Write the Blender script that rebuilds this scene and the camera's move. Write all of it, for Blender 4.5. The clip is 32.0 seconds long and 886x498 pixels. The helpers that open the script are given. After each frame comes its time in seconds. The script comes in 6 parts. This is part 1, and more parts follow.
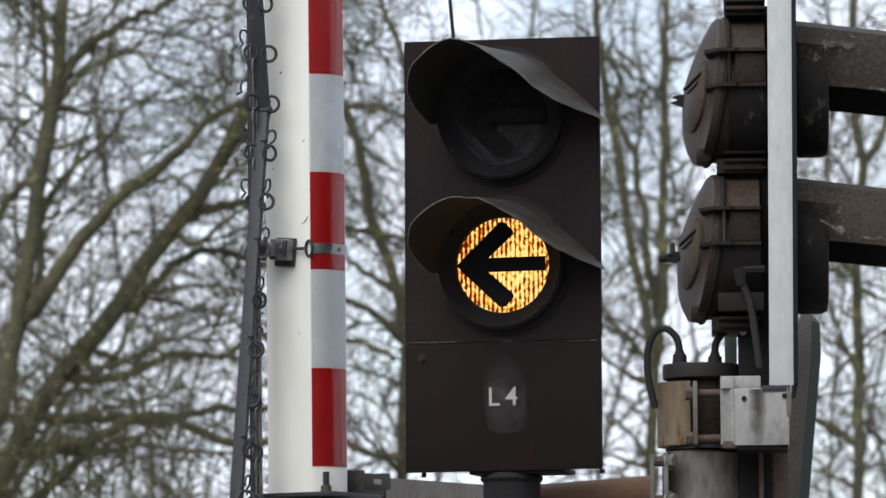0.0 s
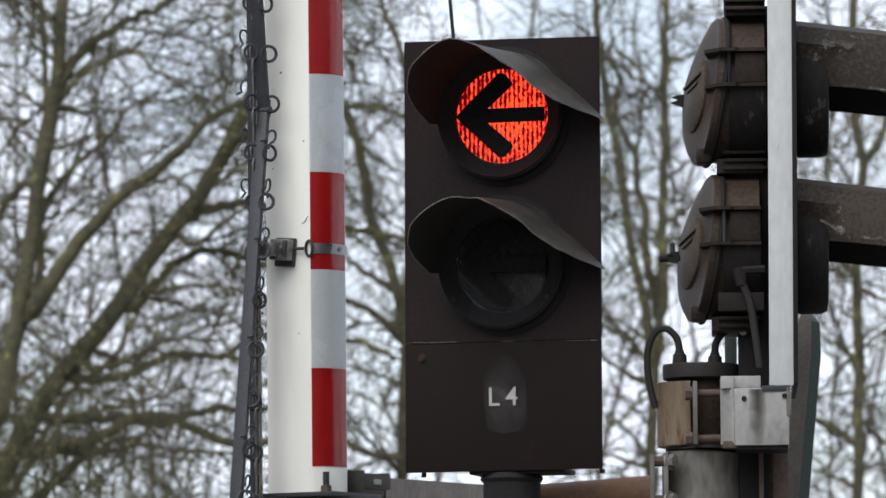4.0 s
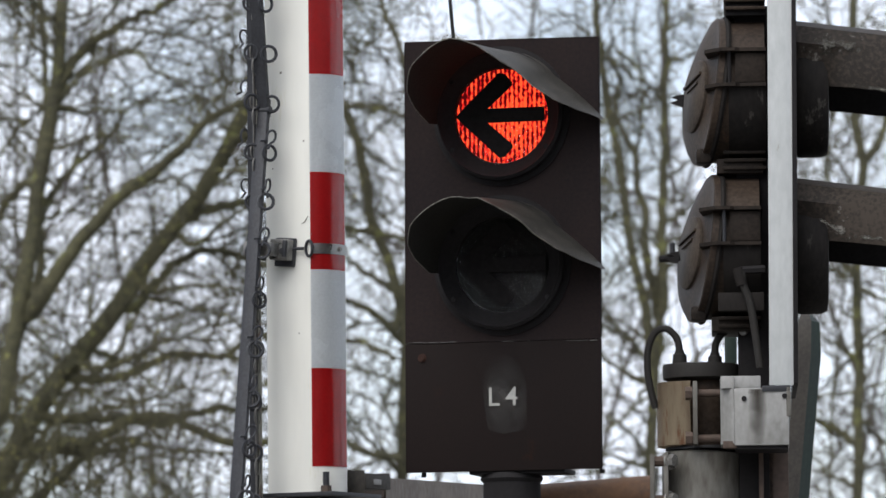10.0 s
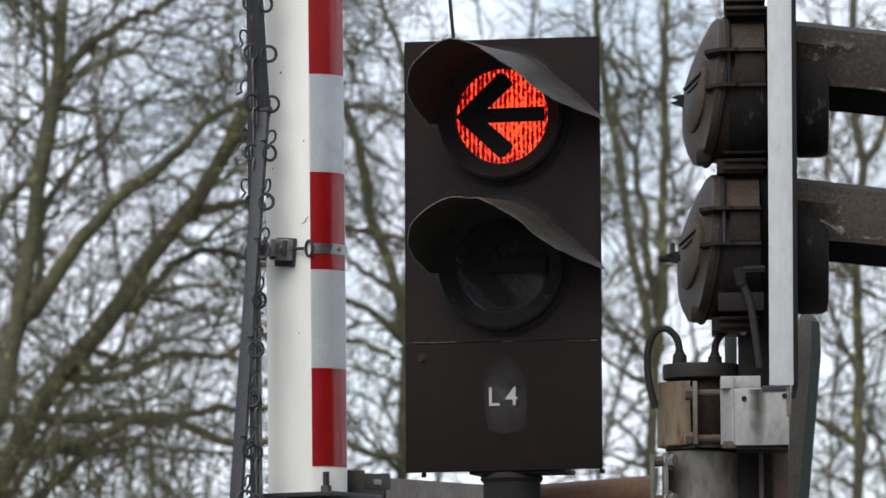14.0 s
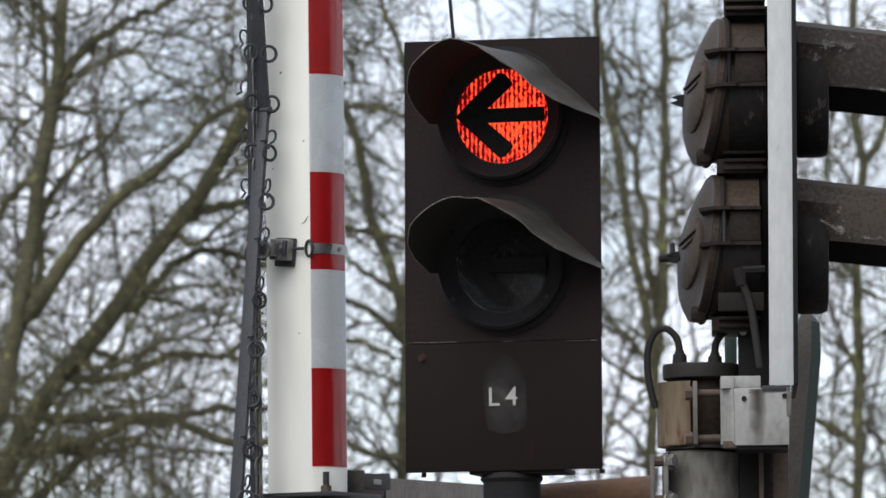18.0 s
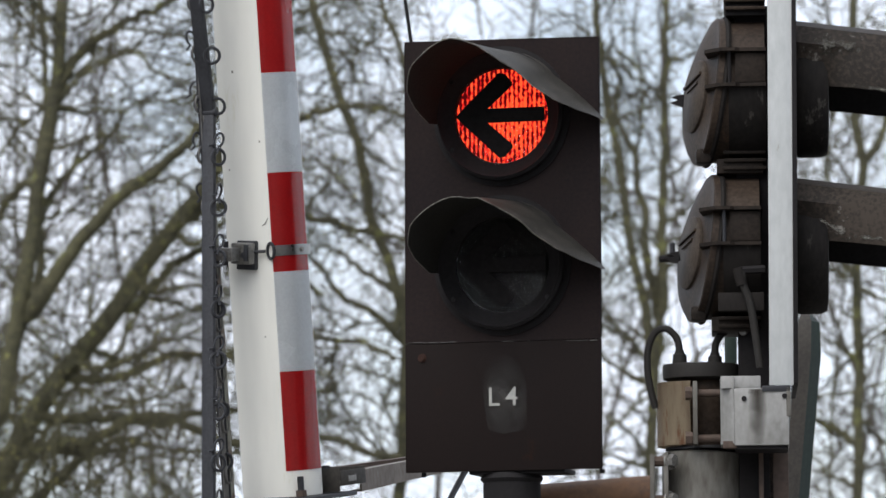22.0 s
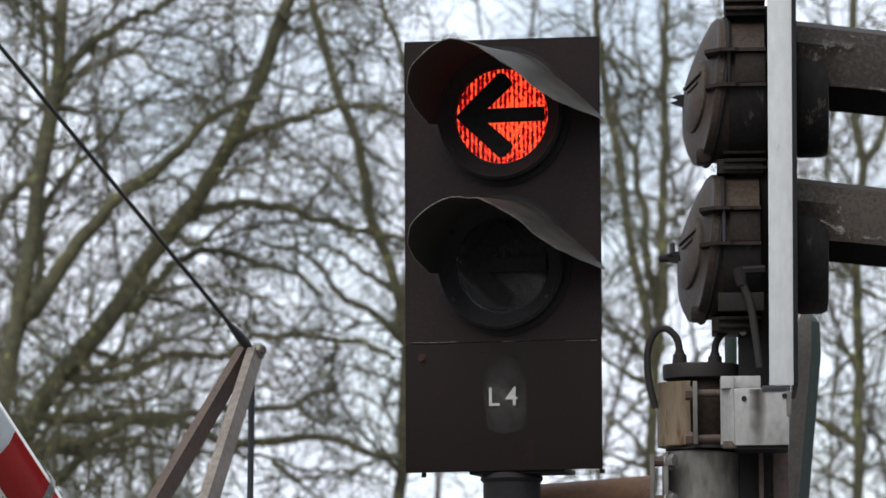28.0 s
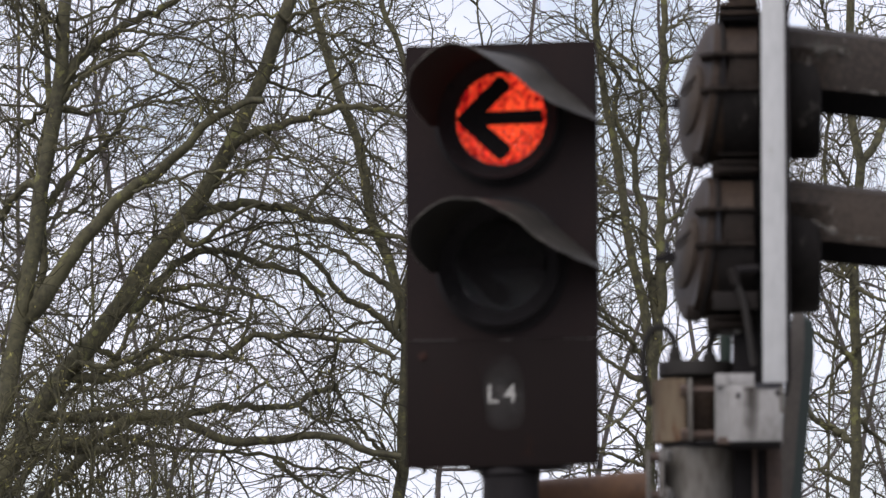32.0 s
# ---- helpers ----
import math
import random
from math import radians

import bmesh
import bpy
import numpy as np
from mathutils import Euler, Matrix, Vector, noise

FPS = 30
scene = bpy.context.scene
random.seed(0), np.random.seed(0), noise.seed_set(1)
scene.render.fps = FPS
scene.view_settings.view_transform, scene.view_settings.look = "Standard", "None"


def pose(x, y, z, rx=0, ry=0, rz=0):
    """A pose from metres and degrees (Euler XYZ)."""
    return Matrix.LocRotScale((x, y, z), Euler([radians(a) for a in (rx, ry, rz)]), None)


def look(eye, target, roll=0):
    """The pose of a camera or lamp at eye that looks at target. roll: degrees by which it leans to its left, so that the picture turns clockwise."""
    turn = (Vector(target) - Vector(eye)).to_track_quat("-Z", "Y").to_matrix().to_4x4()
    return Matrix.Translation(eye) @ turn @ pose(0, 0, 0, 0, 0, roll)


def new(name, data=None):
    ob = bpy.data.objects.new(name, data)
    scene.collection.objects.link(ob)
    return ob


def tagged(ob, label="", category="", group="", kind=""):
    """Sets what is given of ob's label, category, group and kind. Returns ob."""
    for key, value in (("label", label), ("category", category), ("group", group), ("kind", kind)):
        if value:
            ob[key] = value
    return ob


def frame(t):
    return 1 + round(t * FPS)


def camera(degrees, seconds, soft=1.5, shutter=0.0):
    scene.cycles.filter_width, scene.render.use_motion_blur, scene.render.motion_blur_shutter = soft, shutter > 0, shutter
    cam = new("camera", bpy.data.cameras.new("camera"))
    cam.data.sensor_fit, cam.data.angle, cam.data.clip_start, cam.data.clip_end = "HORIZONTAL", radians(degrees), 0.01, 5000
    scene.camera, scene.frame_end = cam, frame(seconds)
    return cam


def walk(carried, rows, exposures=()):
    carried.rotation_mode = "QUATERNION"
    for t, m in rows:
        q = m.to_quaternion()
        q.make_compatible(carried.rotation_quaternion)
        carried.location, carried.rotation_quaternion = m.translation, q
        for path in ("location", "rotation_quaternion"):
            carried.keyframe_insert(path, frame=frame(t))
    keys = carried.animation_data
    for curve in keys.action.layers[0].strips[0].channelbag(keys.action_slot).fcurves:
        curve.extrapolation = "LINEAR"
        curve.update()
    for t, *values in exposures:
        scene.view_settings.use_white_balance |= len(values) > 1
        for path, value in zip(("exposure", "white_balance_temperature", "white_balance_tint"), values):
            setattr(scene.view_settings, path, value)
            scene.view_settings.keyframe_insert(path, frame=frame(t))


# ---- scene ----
# ---- camera ----
PITCH = 6.0
EYE = Vector((0.0, 0.0, 1.6))
cam = camera(9.453, 32.0, soft=1.5)
cam.data.dof.use_dof = True
cam.data.dof.focus_distance = 11.05
cam.data.dof.aperture_fstop = 11.6
cam.data.dof.aperture_blades = 9


def aim(back=0.0, pitch=PITCH, turn=0.0):
    """The camera's pose on its stand, drawn back by so many metres."""
    a, b = radians(pitch), radians(turn)
    way = Vector((math.sin(b) * math.cos(a), math.cos(b) * math.cos(a), math.sin(a)))
    eye = EYE - way * back
    return look(eye, eye + way, -0.3)


walk(cam, [(0.0, aim()), (30.3, aim()), (30.55, aim(0.08)), (31.0, aim(0.2)), (31.5, aim(0.22)), (32.0, aim(0.22))],
     exposures=[(0.0, 0.0, 6550, 10.0), (30.4, 0.0, 6550, 10.0), (31.0, -0.06, 6600, 13.5), (31.5, -0.09, 6600, 15.0), (32.0, -0.2, 6650, 18.0)])

# point of sharp focus: on the signal, then pulled back to the trees
focus = new("focus_mark")
focus.empty_display_size = 0.05
cam.data.dof.focus_object = focus
FOCUS_NEAR, FOCUS_FAR = EYE + Vector((0, 10.99, 1.15)), EYE + Vector((0, 29.8, 3.13))

# ---- light ----
SUN_TURN, SUN_HEIGHT = 214.0, 50.0
world = bpy.data.worlds.new("sky")
scene.world = world
world.use_nodes = True
wn, wl = world.node_tree.nodes, world.node_tree.links
wn.clear()
sky = wn.new("ShaderNodeTexSky")
sky.sky_type, sky.sun_disc = "NISHITA", False
sky.sun_elevation, sky.sun_rotation = radians(SUN_HEIGHT), radians(SUN_TURN)
sky.air_density, sky.dust_density = 1.0, 1.0
coord = wn.new("ShaderNodeTexCoord")
clouds = wn.new("ShaderNodeTexNoise")
clouds.inputs["Scale"].default_value, clouds.inputs["Detail"].default_value = 17.0, 6.0
clouds.inputs["Roughness"].default_value = 0.55
wl.new(coord.outputs["Generated"], clouds.inputs["Vector"])
cover = wn.new("ShaderNodeValToRGB")
cover.color_ramp.elements[0].position, cover.color_ramp.elements[0].color = 0.36, (0.5, 0.5, 0.5, 1)
cover.color_ramp.elements[1].position, cover.color_ramp.elements[1].color = 0.56, (1, 1, 1, 1)
wl.new(clouds.outputs["Fac"], cover.inputs["Fac"])
mixsky = wn.new("ShaderNodeMixRGB")
mixsky.inputs["Color2"].default_value = (8.55, 9.2, 10.4, 1)
wl.new(cover.outputs["Color"], mixsky.inputs["Fac"])
wl.new(sky.outputs["Color"], mixsky.inputs["Color1"])
bg = wn.new("ShaderNodeBackground")
bg.inputs["Strength"].default_value = 0.135
wl.new(mixsky.outputs["Color"], bg.inputs["Color"])
wo = wn.new("ShaderNodeOutputWorld")
wl.new(bg.outputs["Background"], wo.inputs["Surface"])

sun_data = bpy.data.lights.new("sun", "SUN")
sun_data.energy, sun_data.angle, sun_data.color = 2.75, radians(58), (1.0, 0.95, 0.88)
sun = new("sun", sun_data)
sa, sb = radians(SUN_TURN), radians(SUN_HEIGHT)
sun.matrix_world = look((math.sin(sa) * math.cos(sb) * 20, math.cos(sa) * math.cos(sb) * 20, math.sin(sb) * 20), (0, 0, 0))


# ---- materials ----
def material(name, base, second=None, rough=0.6, metal=0.0, grain=60.0, blotch=6.0, bump=0.15, mix=0.5, spec=0.4, coat=0.0, third=None, third_at=0.62, streak=1.0):
    """A painted or raw surface: two colours mixed by blotches and grain, an optional third one in worn patches."""
    m = bpy.data.materials.new(name)
    m.use_nodes = True
    n, l = m.node_tree.nodes, m.node_tree.links
    p = n["Principled BSDF"]
    second = second or tuple(c * 0.75 for c in base)
    tc = n.new("ShaderNodeTexCoord")
    mp = n.new("ShaderNodeMapping")
    mp.inputs["Scale"].default_value = (1, 1, streak)
    l.new(tc.outputs["Object"], mp.inputs["Vector"])
    n1, n2 = n.new("ShaderNodeTexNoise"), n.new("ShaderNodeTexNoise")
    n1.inputs["Scale"].default_value, n1.inputs["Detail"].default_value = blotch, 5
    n2.inputs["Scale"].default_value, n2.inputs["Detail"].default_value = grain, 4
    l.new(mp.outputs["Vector"], n1.inputs["Vector"])
    l.new(mp.outputs["Vector"], n2.inputs["Vector"])
    add = n.new("ShaderNodeMath")
    add.operation = "MULTIPLY_ADD"
    add.inputs[1].default_value = 0.5
    l.new(n2.outputs["Fac"], add.inputs[0])
    half = n.new("ShaderNodeMath")
    half.operation = "MULTIPLY"
    half.inputs[1].default_value = 0.5
    l.new(n1.outputs["Fac"], half.inputs[0])
    l.new(half.outputs[0], add.inputs[2])
    ramp = n.new("ShaderNodeValToRGB")
    e = ramp.color_ramp.elements
    e[0].position, e[0].color = 0.5 - 0.14 / max(mix, 0.05) * 0.5, (*second, 1)
    e[1].position, e[1].color = 0.5 + 0.14 / max(mix, 0.05) * 0.5, (*base, 1)
    l.new(add.outputs[0], ramp.inputs["Fac"])
    colour = ramp.outputs["Color"]
    if third:
        n3 = n.new("ShaderNodeTexNoise")
        n3.inputs["Scale"].default_value, n3.inputs["Detail"].default_value = blotch * 2.3, 8
        n3.inputs["Roughness"].default_value = 0.7
        l.new(mp.outputs["Vector"], n3.inputs["Vector"])
        r3 = n.new("ShaderNodeValToRGB")
        r3.color_ramp.elements[0].position = third_at
        r3.color_ramp.elements[1].position = third_at + 0.06
        l.new(n3.outputs["Fac"], r3.inputs["Fac"])
        mx = n.new("ShaderNodeMixRGB")
        mx.inputs["Color2"].default_value = (*third, 1)
        l.new(r3.outputs["Color"], mx.inputs["Fac"])
        l.new(colour, mx.inputs["Color1"])
        colour = mx.outputs["Color"]
    l.new(colour, p.inputs["Base Color"])
    rr = n.new("ShaderNodeMapRange")
    rr.inputs["To Min"].default_value, rr.inputs["To Max"].default_value = max(0.05, rough - 0.12), min(1, rough + 0.12)
    l.new(n1.outputs["Fac"], rr.inputs["Value"])
    l.new(rr.outputs["Result"], p.inputs["Roughness"])
    p.inputs["Metallic"].default_value = metal
    p.inputs["Specular IOR Level"].default_value = spec
    p.inputs["Coat Weight"].default_value = coat
    if bump:
        b = n.new("ShaderNodeBump")
        b.inputs["Strength"].default_value, b.inputs["Distance"].default_value = bump, 0.002
        l.new(n2.outputs["Fac"], b.inputs["Height"])
        l.new(b.outputs["Normal"], p.inputs["Normal"])
    return m


def lamp_glow(name, dark, mid, hot, strength):
    """The lit reflector behind a signal lens: bright blotches in upright flutes."""
    m = bpy.data.materials.new(name)
    m.use_nodes = True
    n, l = m.node_tree.nodes, m.node_tree.links
    n.clear()
    tc = n.new("ShaderNodeTexCoord")
    no = n.new("ShaderNodeTexNoise")
    no.inputs["Scale"].default_value, no.inputs["Detail"].default_value = 85, 3
    mp = n.new("ShaderNodeMapping")
    mp.inputs["Scale"].default_value = (1.6, 1, 1.3)
    l.new(tc.outputs["Object"], mp.inputs["Vector"])
    l.new(mp.outputs["Vector"], no.inputs["Vector"])
    wv = n.new("ShaderNodeTexWave")
    wv.bands_direction = "X"
    wv.inputs["Scale"].default_value, wv.inputs["Distortion"].default_value = 2 * math.pi / 20 / 0.0096, 0.35
    wv.inputs["Detail"].default_value, wv.inputs["Detail Scale"].default_value = 2, 3
    l.new(tc.outputs["Object"], wv.inputs["Vector"])
    ad = n.new("ShaderNodeMath")
    ad.operation = "MULTIPLY_ADD"
    ad.inputs[1].default_value = 0.5
    l.new(wv.outputs["Fac"], ad.inputs[0])
    sc = n.new("ShaderNodeMath")
    sc.operation = "MULTIPLY_ADD"
    sc.inputs[1].default_value = 1.9
    sc.inputs[2].default_value = -0.55
    l.new(no.outputs["Fac"], sc.inputs[0])
    l.new(sc.outputs[0], ad.inputs[2])
    # the bulb's own spot, a little off the middle
    at, spot = n.new("ShaderNodeMapping"), n.new("ShaderNodeTexGradient")
    at.vector_type, spot.gradient_type = "TEXTURE", "SPHERICAL"
    at.inputs["Location"].default_value, at.inputs["Scale"].default_value = (0.012, 0.03, -0.004), (0.115, 0.115, 0.115)
    l.new(tc.outputs["Object"], at.inputs["Vector"])
    l.new(at.outputs["Vector"], spot.inputs["Vector"])
    lift = n.new("ShaderNodeMath")
    lift.operation = "MULTIPLY_ADD"
    lift.inputs[1].default_value = 0.34
    l.new(spot.outputs["Fac"], lift.inputs[0])
    l.new(ad.outputs[0], lift.inputs[2])
    ramp = n.new("ShaderNodeValToRGB")
    e = ramp.color_ramp.elements
    e[0].position, e[0].color = 0.58, (*dark, 1)
    e[1].position, e[1].color = 1.0, (*hot, 1)
    x = e.new(0.78)
    x.color = (*mid, 1)
    l.new(lift.outputs[0], ramp.inputs["Fac"])
    em = n.new("ShaderNodeEmission")
    em.inputs["Strength"].default_value = strength
    l.new(ramp.outputs["Color"], em.inputs["Color"])
    out = n.new("ShaderNodeOutputMaterial")
    l.new(em.outputs["Emission"], out.inputs["Surface"])
    return m


def lens_glass(name):
    """Thin fluted cover glass, clear with a little gloss and dust."""
    m = bpy.data.materials.new(name)
    m.use_nodes = True
    n, l = m.node_tree.nodes, m.node_tree.links
    n.clear()
    tr, gl = n.new("ShaderNodeBsdfTransparent"), n.new("ShaderNodeBsdfGlossy")
    tr.inputs["Color"].default_value = (0.96, 0.96, 0.96, 1)
    gl.inputs["Roughness"].default_value = 0.1
    mx = n.new("ShaderNodeMixShader")
    mx.inputs["Fac"].default_value = 0.024
    l.new(tr.outputs[0], mx.inputs[1])
    l.new(gl.outputs[0], mx.inputs[2])
    out = n.new("ShaderNodeOutputMaterial")
    l.new(mx.outputs[0], out.inputs["Surface"])
    return m


BROWN = material("dark_brown_paint", (0.0196, 0.0134, 0.0128), (0.0124, 0.0092, 0.0100), 0.6, grain=140, blotch=5, bump=0.06, mix=0.65, third=(0.024, 0.0125, 0.0095), third_at=0.64, spec=0.09)
BLACK = material("matt_black_paint", (0.0215, 0.0200, 0.0210), (0.0150, 0.0142, 0.0150), 0.62, grain=120, blotch=14, bump=0.08, spec=0.08)
LINING = material("dead_black_lining", (0.020, 0.0185, 0.0190), (0.014, 0.0132, 0.0136), 0.95, grain=120, blotch=14, bump=0.05, spec=0.03)
# lower panel: the loss of sky sheen is put into a darker brown
LOWBROWN = material("shaded_brown_paint", (0.0140, 0.0096, 0.0090), (0.0106, 0.0078, 0.0076), 0.6, grain=140, blotch=5, bump=0.06, mix=0.4, third=(0.020, 0.0105, 0.0080), third_at=0.62, spec=0.08)
# inner faces of the visors, darker than their outer sheet
VISORIN = material("dark_visor_inside", (0.026, 0.0245, 0.0215), (0.0165, 0.0155, 0.0140), 0.8, grain=200, blotch=14, bump=0.1, mix=0.7, spec=0.15)
# visor rim: chipped wear, and the light on its thickness painted pale
VISORRIM = material("worn_and_lit_sheet_edge", (0.20, 0.19, 0.165), (0.05, 0.048, 0.042), 0.5, grain=260, blotch=40, bump=0.2, mix=0.9, spec=0.3)
VISOR = material("weathered_black_sheet", (0.054, 0.049, 0.044), (0.024, 0.023, 0.020), 0.6, grain=320, blotch=22, bump=0.25, mix=0.9, third=(0.16, 0.15, 0.13), third_at=0.63, spec=0.2)
WHITE = material("off_white_paint", (0.80, 0.80, 0.75), (0.70, 0.70, 0.66), 0.42, grain=25, blotch=3.5, bump=0.03, mix=0.4, third=(0.64, 0.63, 0.53), third_at=0.60, streak=0.22)
RED = material("red_reflective_sheet", (0.49, 0.015, 0.016), (0.42, 0.012, 0.014), 0.24, grain=180, blotch=9, bump=0.04, spec=0.5, coat=0.6)
SILVER = material("grey_white_reflective_sheet", (0.72, 0.755, 0.78), (0.64, 0.67, 0.695), 0.26, grain=180, blotch=9, bump=0.04, spec=0.5, coat=0.6)
STEEL = material("weathered_steel", (0.30, 0.30, 0.29), (0.17, 0.16, 0.15), 0.45, 0.7, grain=160, blotch=30, bump=0.2, third=(0.16, 0.09, 0.05), third_at=0.66)
DARKSTEEL = material("dark_grey_steel", (0.041, 0.043, 0.050), (0.024, 0.025, 0.029), 0.5, 0.3, grain=150, blotch=20, bump=0.15, third=(0.10, 0.085, 0.07), third_at=0.70)
BAND = material("rolled_steel_band", (0.50, 0.50, 0.49), (0.36, 0.36, 0.35), 0.3, 0.9, grain=160, blotch=30, bump=0.1, spec=0.5)
ROPE = material("black_wire_rope", (0.018, 0.018, 0.018), (0.010, 0.010, 0.010), 0.6, grain=400, blotch=80)
STRUT = material("grey_green_paint", (0.215, 0.215, 0.180), (0.145, 0.145, 0.122), 0.55, grain=90, blotch=12, bump=0.1, third=(0.125, 0.092, 0.076), third_at=0.55)
BRACKET = material("dark_bracket_steel", (0.060, 0.054, 0.047), (0.034, 0.031, 0.028), 0.7, 0.1, grain=120, blotch=16, bump=0.2, third=(0.09, 0.05, 0.035), third_at=0.66)
STRUTWORN = material("worn_grey_brown_paint", (0.185, 0.162, 0.138), (0.120, 0.097, 0.082), 0.6, grain=90, blotch=12, bump=0.15, mix=0.7, third=(0.20, 0.192, 0.165), third_at=0.60, streak=0.5)
STRUTRUST = material("rusty_brown_strut", (0.092, 0.064, 0.050), (0.054, 0.038, 0.031), 0.7, grain=120, blotch=16, bump=0.2, third=(0.14, 0.11, 0.09), third_at=0.68)
HEAD = material("weathered_brown_housing", (0.053, 0.0385, 0.0290), (0.024, 0.0178, 0.0146), 0.55, grain=110, blotch=6, bump=0.12, mix=0.65, third=(0.076, 0.046, 0.031), third_at=0.63, spec=0.12)
PLATE = material("pale_brown_cover", (0.066, 0.053, 0.043), (0.036, 0.029, 0.024), 0.6, grain=110, blotch=9, bump=0.12, mix=0.6, spec=0.12)
FLANGE = material("dark_brown_iron", (0.030, 0.0235, 0.0195), (0.014, 0.0115, 0.0102), 0.6, grain=110, blotch=8, bump=0.15, mix=0.6, third=(0.06, 0.05, 0.042), third_at=0.66, spec=0.1)
LICHEN = material("pale_grey_lichen", (0.16, 0.157, 0.142), (0.065, 0.061, 0.054), 0.9, grain=300, blotch=40, bump=0.3, mix=0.8, spec=0.1)
BEZEL = material("near_black_iron", (0.0190, 0.0168, 0.0158), (0.0120, 0.0110, 0.0106), 0.7, grain=120, blotch=9, bump=0.2, mix=0.7, third=(0.065, 0.061, 0.055), third_at=0.60, spec=0.1, streak=0.35)
HOOD = material("brown_hood_with_lichen", (0.044, 0.035, 0.028), (0.020, 0.0165, 0.0142), 0.65, grain=120, blotch=5, bump=0.2, mix=1.0, third=(0.20, 0.19, 0.175), third_at=0.615, spec=0.15)
GALV = material("galvanised_zinc", (0.165, 0.16, 0.146), (0.092, 0.085, 0.074), 0.55, 0.25, grain=70, blotch=14, bump=0.12, mix=0.7, third=(0.15, 0.115, 0.08), third_at=0.64, streak=0.35)
BOXWHITE = material("grey_white_box_paint", (0.30, 0.30, 0.295), (0.20, 0.20, 0.19), 0.5, grain=80, blotch=12, bump=0.1, mix=0.6, third=(0.19, 0.175, 0.15), third_at=0.68, streak=0.6)
EDGEWHITE = material("chalky_white_edge", (0.49, 0.51, 0.515), (0.40, 0.42, 0.425), 0.5, grain=90, blotch=6, bump=0.06, third=(0.27, 0.25, 0.21), third_at=0.665, streak=0.35)
OCHRE = material("ochre_stained_zinc", (0.34, 0.275, 0.19), (0.22, 0.165, 0.11), 0.6, 0.1, grain=70, blotch=18, bump=0.15, third=(0.20, 0.10, 0.055), third_at=0.57, streak=0.22)
RUSTPIPE = material("rust_brown_pipe", (0.20, 0.105, 0.055), (0.12, 0.07, 0.045), 0.6, grain=90, blotch=9, bump=0.15)
RUBBER = material("black_rubber", (0.017, 0.0150, 0.0135), (0.011, 0.0100, 0.0092), 0.75, grain=200, blotch=20)
GREEN = material("dull_green_paint", (0.026, 0.039, 0.032), (0.018, 0.027, 0.023), 0.5, grain=90, blotch=10, bump=0.1, third=(0.055, 0.07, 0.058), third_at=0.67, spec=0.15)
PAINTMARK = material("old_white_lettering", (0.52, 0.52, 0.49), (0.32, 0.32, 0.30), 0.6, grain=300, blotch=60)
CHIPMARK = material("scraped_grey_edge", (0.15, 0.145, 0.14), (0.05, 0.048, 0.046), 0.6, grain=300, blotch=60)
RUSTSPOT = material("dull_rust", (0.055, 0.028, 0.022), (0.030, 0.018, 0.015), 0.8, grain=300, blotch=60, spec=0.1)
STAIN = material("brown_runoff", (0.060, 0.050, 0.040), (0.04, 0.034, 0.028), 0.7, grain=60, blotch=14, spec=0.2)
SMUDGE = material("wiped_grey_patch", (0.048, 0.045, 0.043), (0.024, 0.022, 0.021), 0.5, grain=60, blotch=14, spec=0.2)


def crust(m):
    """Breaks a thin film up into ragged spots that thin out towards its rim."""
    n, l = m.node_tree.nodes, m.node_tree.links
    tc, no, ramp, gr, mul = n.new("ShaderNodeTexCoord"), n.new("ShaderNodeTexNoise"), n.new("ShaderNodeValToRGB"), n.new("ShaderNodeTexGradient"), n.new("ShaderNodeMath")
    mp = n.new("ShaderNodeMapping")
    mp.inputs["Location"].default_value, mp.inputs["Scale"].default_value = (-1, -1, -1), (2, 2, 2)
    gr.gradient_type, mul.operation = "SPHERICAL", "MULTIPLY_ADD"
    l.new(tc.outputs["Generated"], mp.inputs["Vector"])
    flat = n.new("ShaderNodeVectorMath")
    flat.operation, flat.inputs[1].default_value = "MULTIPLY", (1, 0, 1)
    l.new(mp.outputs["Vector"], flat.inputs[0])
    l.new(flat.outputs["Vector"], gr.inputs["Vector"])
    no.inputs["Scale"].default_value, no.inputs["Detail"].default_value, no.inputs["Roughness"].default_value = 75, 6, 0.65
    info, shift = n.new("ShaderNodeObjectInfo"), n.new("ShaderNodeVectorMath")
    l.new(tc.outputs["Object"], shift.inputs[0])
    l.new(info.outputs["Random"], shift.inputs[1])
    l.new(shift.outputs["Vector"], no.inputs["Vector"])
    mul.inputs[1].default_value = 0.30
    l.new(gr.outputs["Fac"], mul.inputs[0])
    l.new(no.outputs["Fac"], mul.inputs[2])
    ramp.color_ramp.elements[0].position, ramp.color_ramp.elements[1].position = 0.62, 0.86
    l.new(mul.outputs[0], ramp.inputs["Fac"])
    tr, mx = n.new("ShaderNodeBsdfTransparent"), n.new("ShaderNodeMixShader")
    l.new(ramp.outputs["Color"], mx.inputs["Fac"])
    l.new(tr.outputs[0], mx.inputs[1])
    l.new(n["Principled BSDF"].outputs[0], mx.inputs[2])
    l.new(mx.outputs[0], n["Material Output"].inputs["Surface"])


crust(LICHEN)


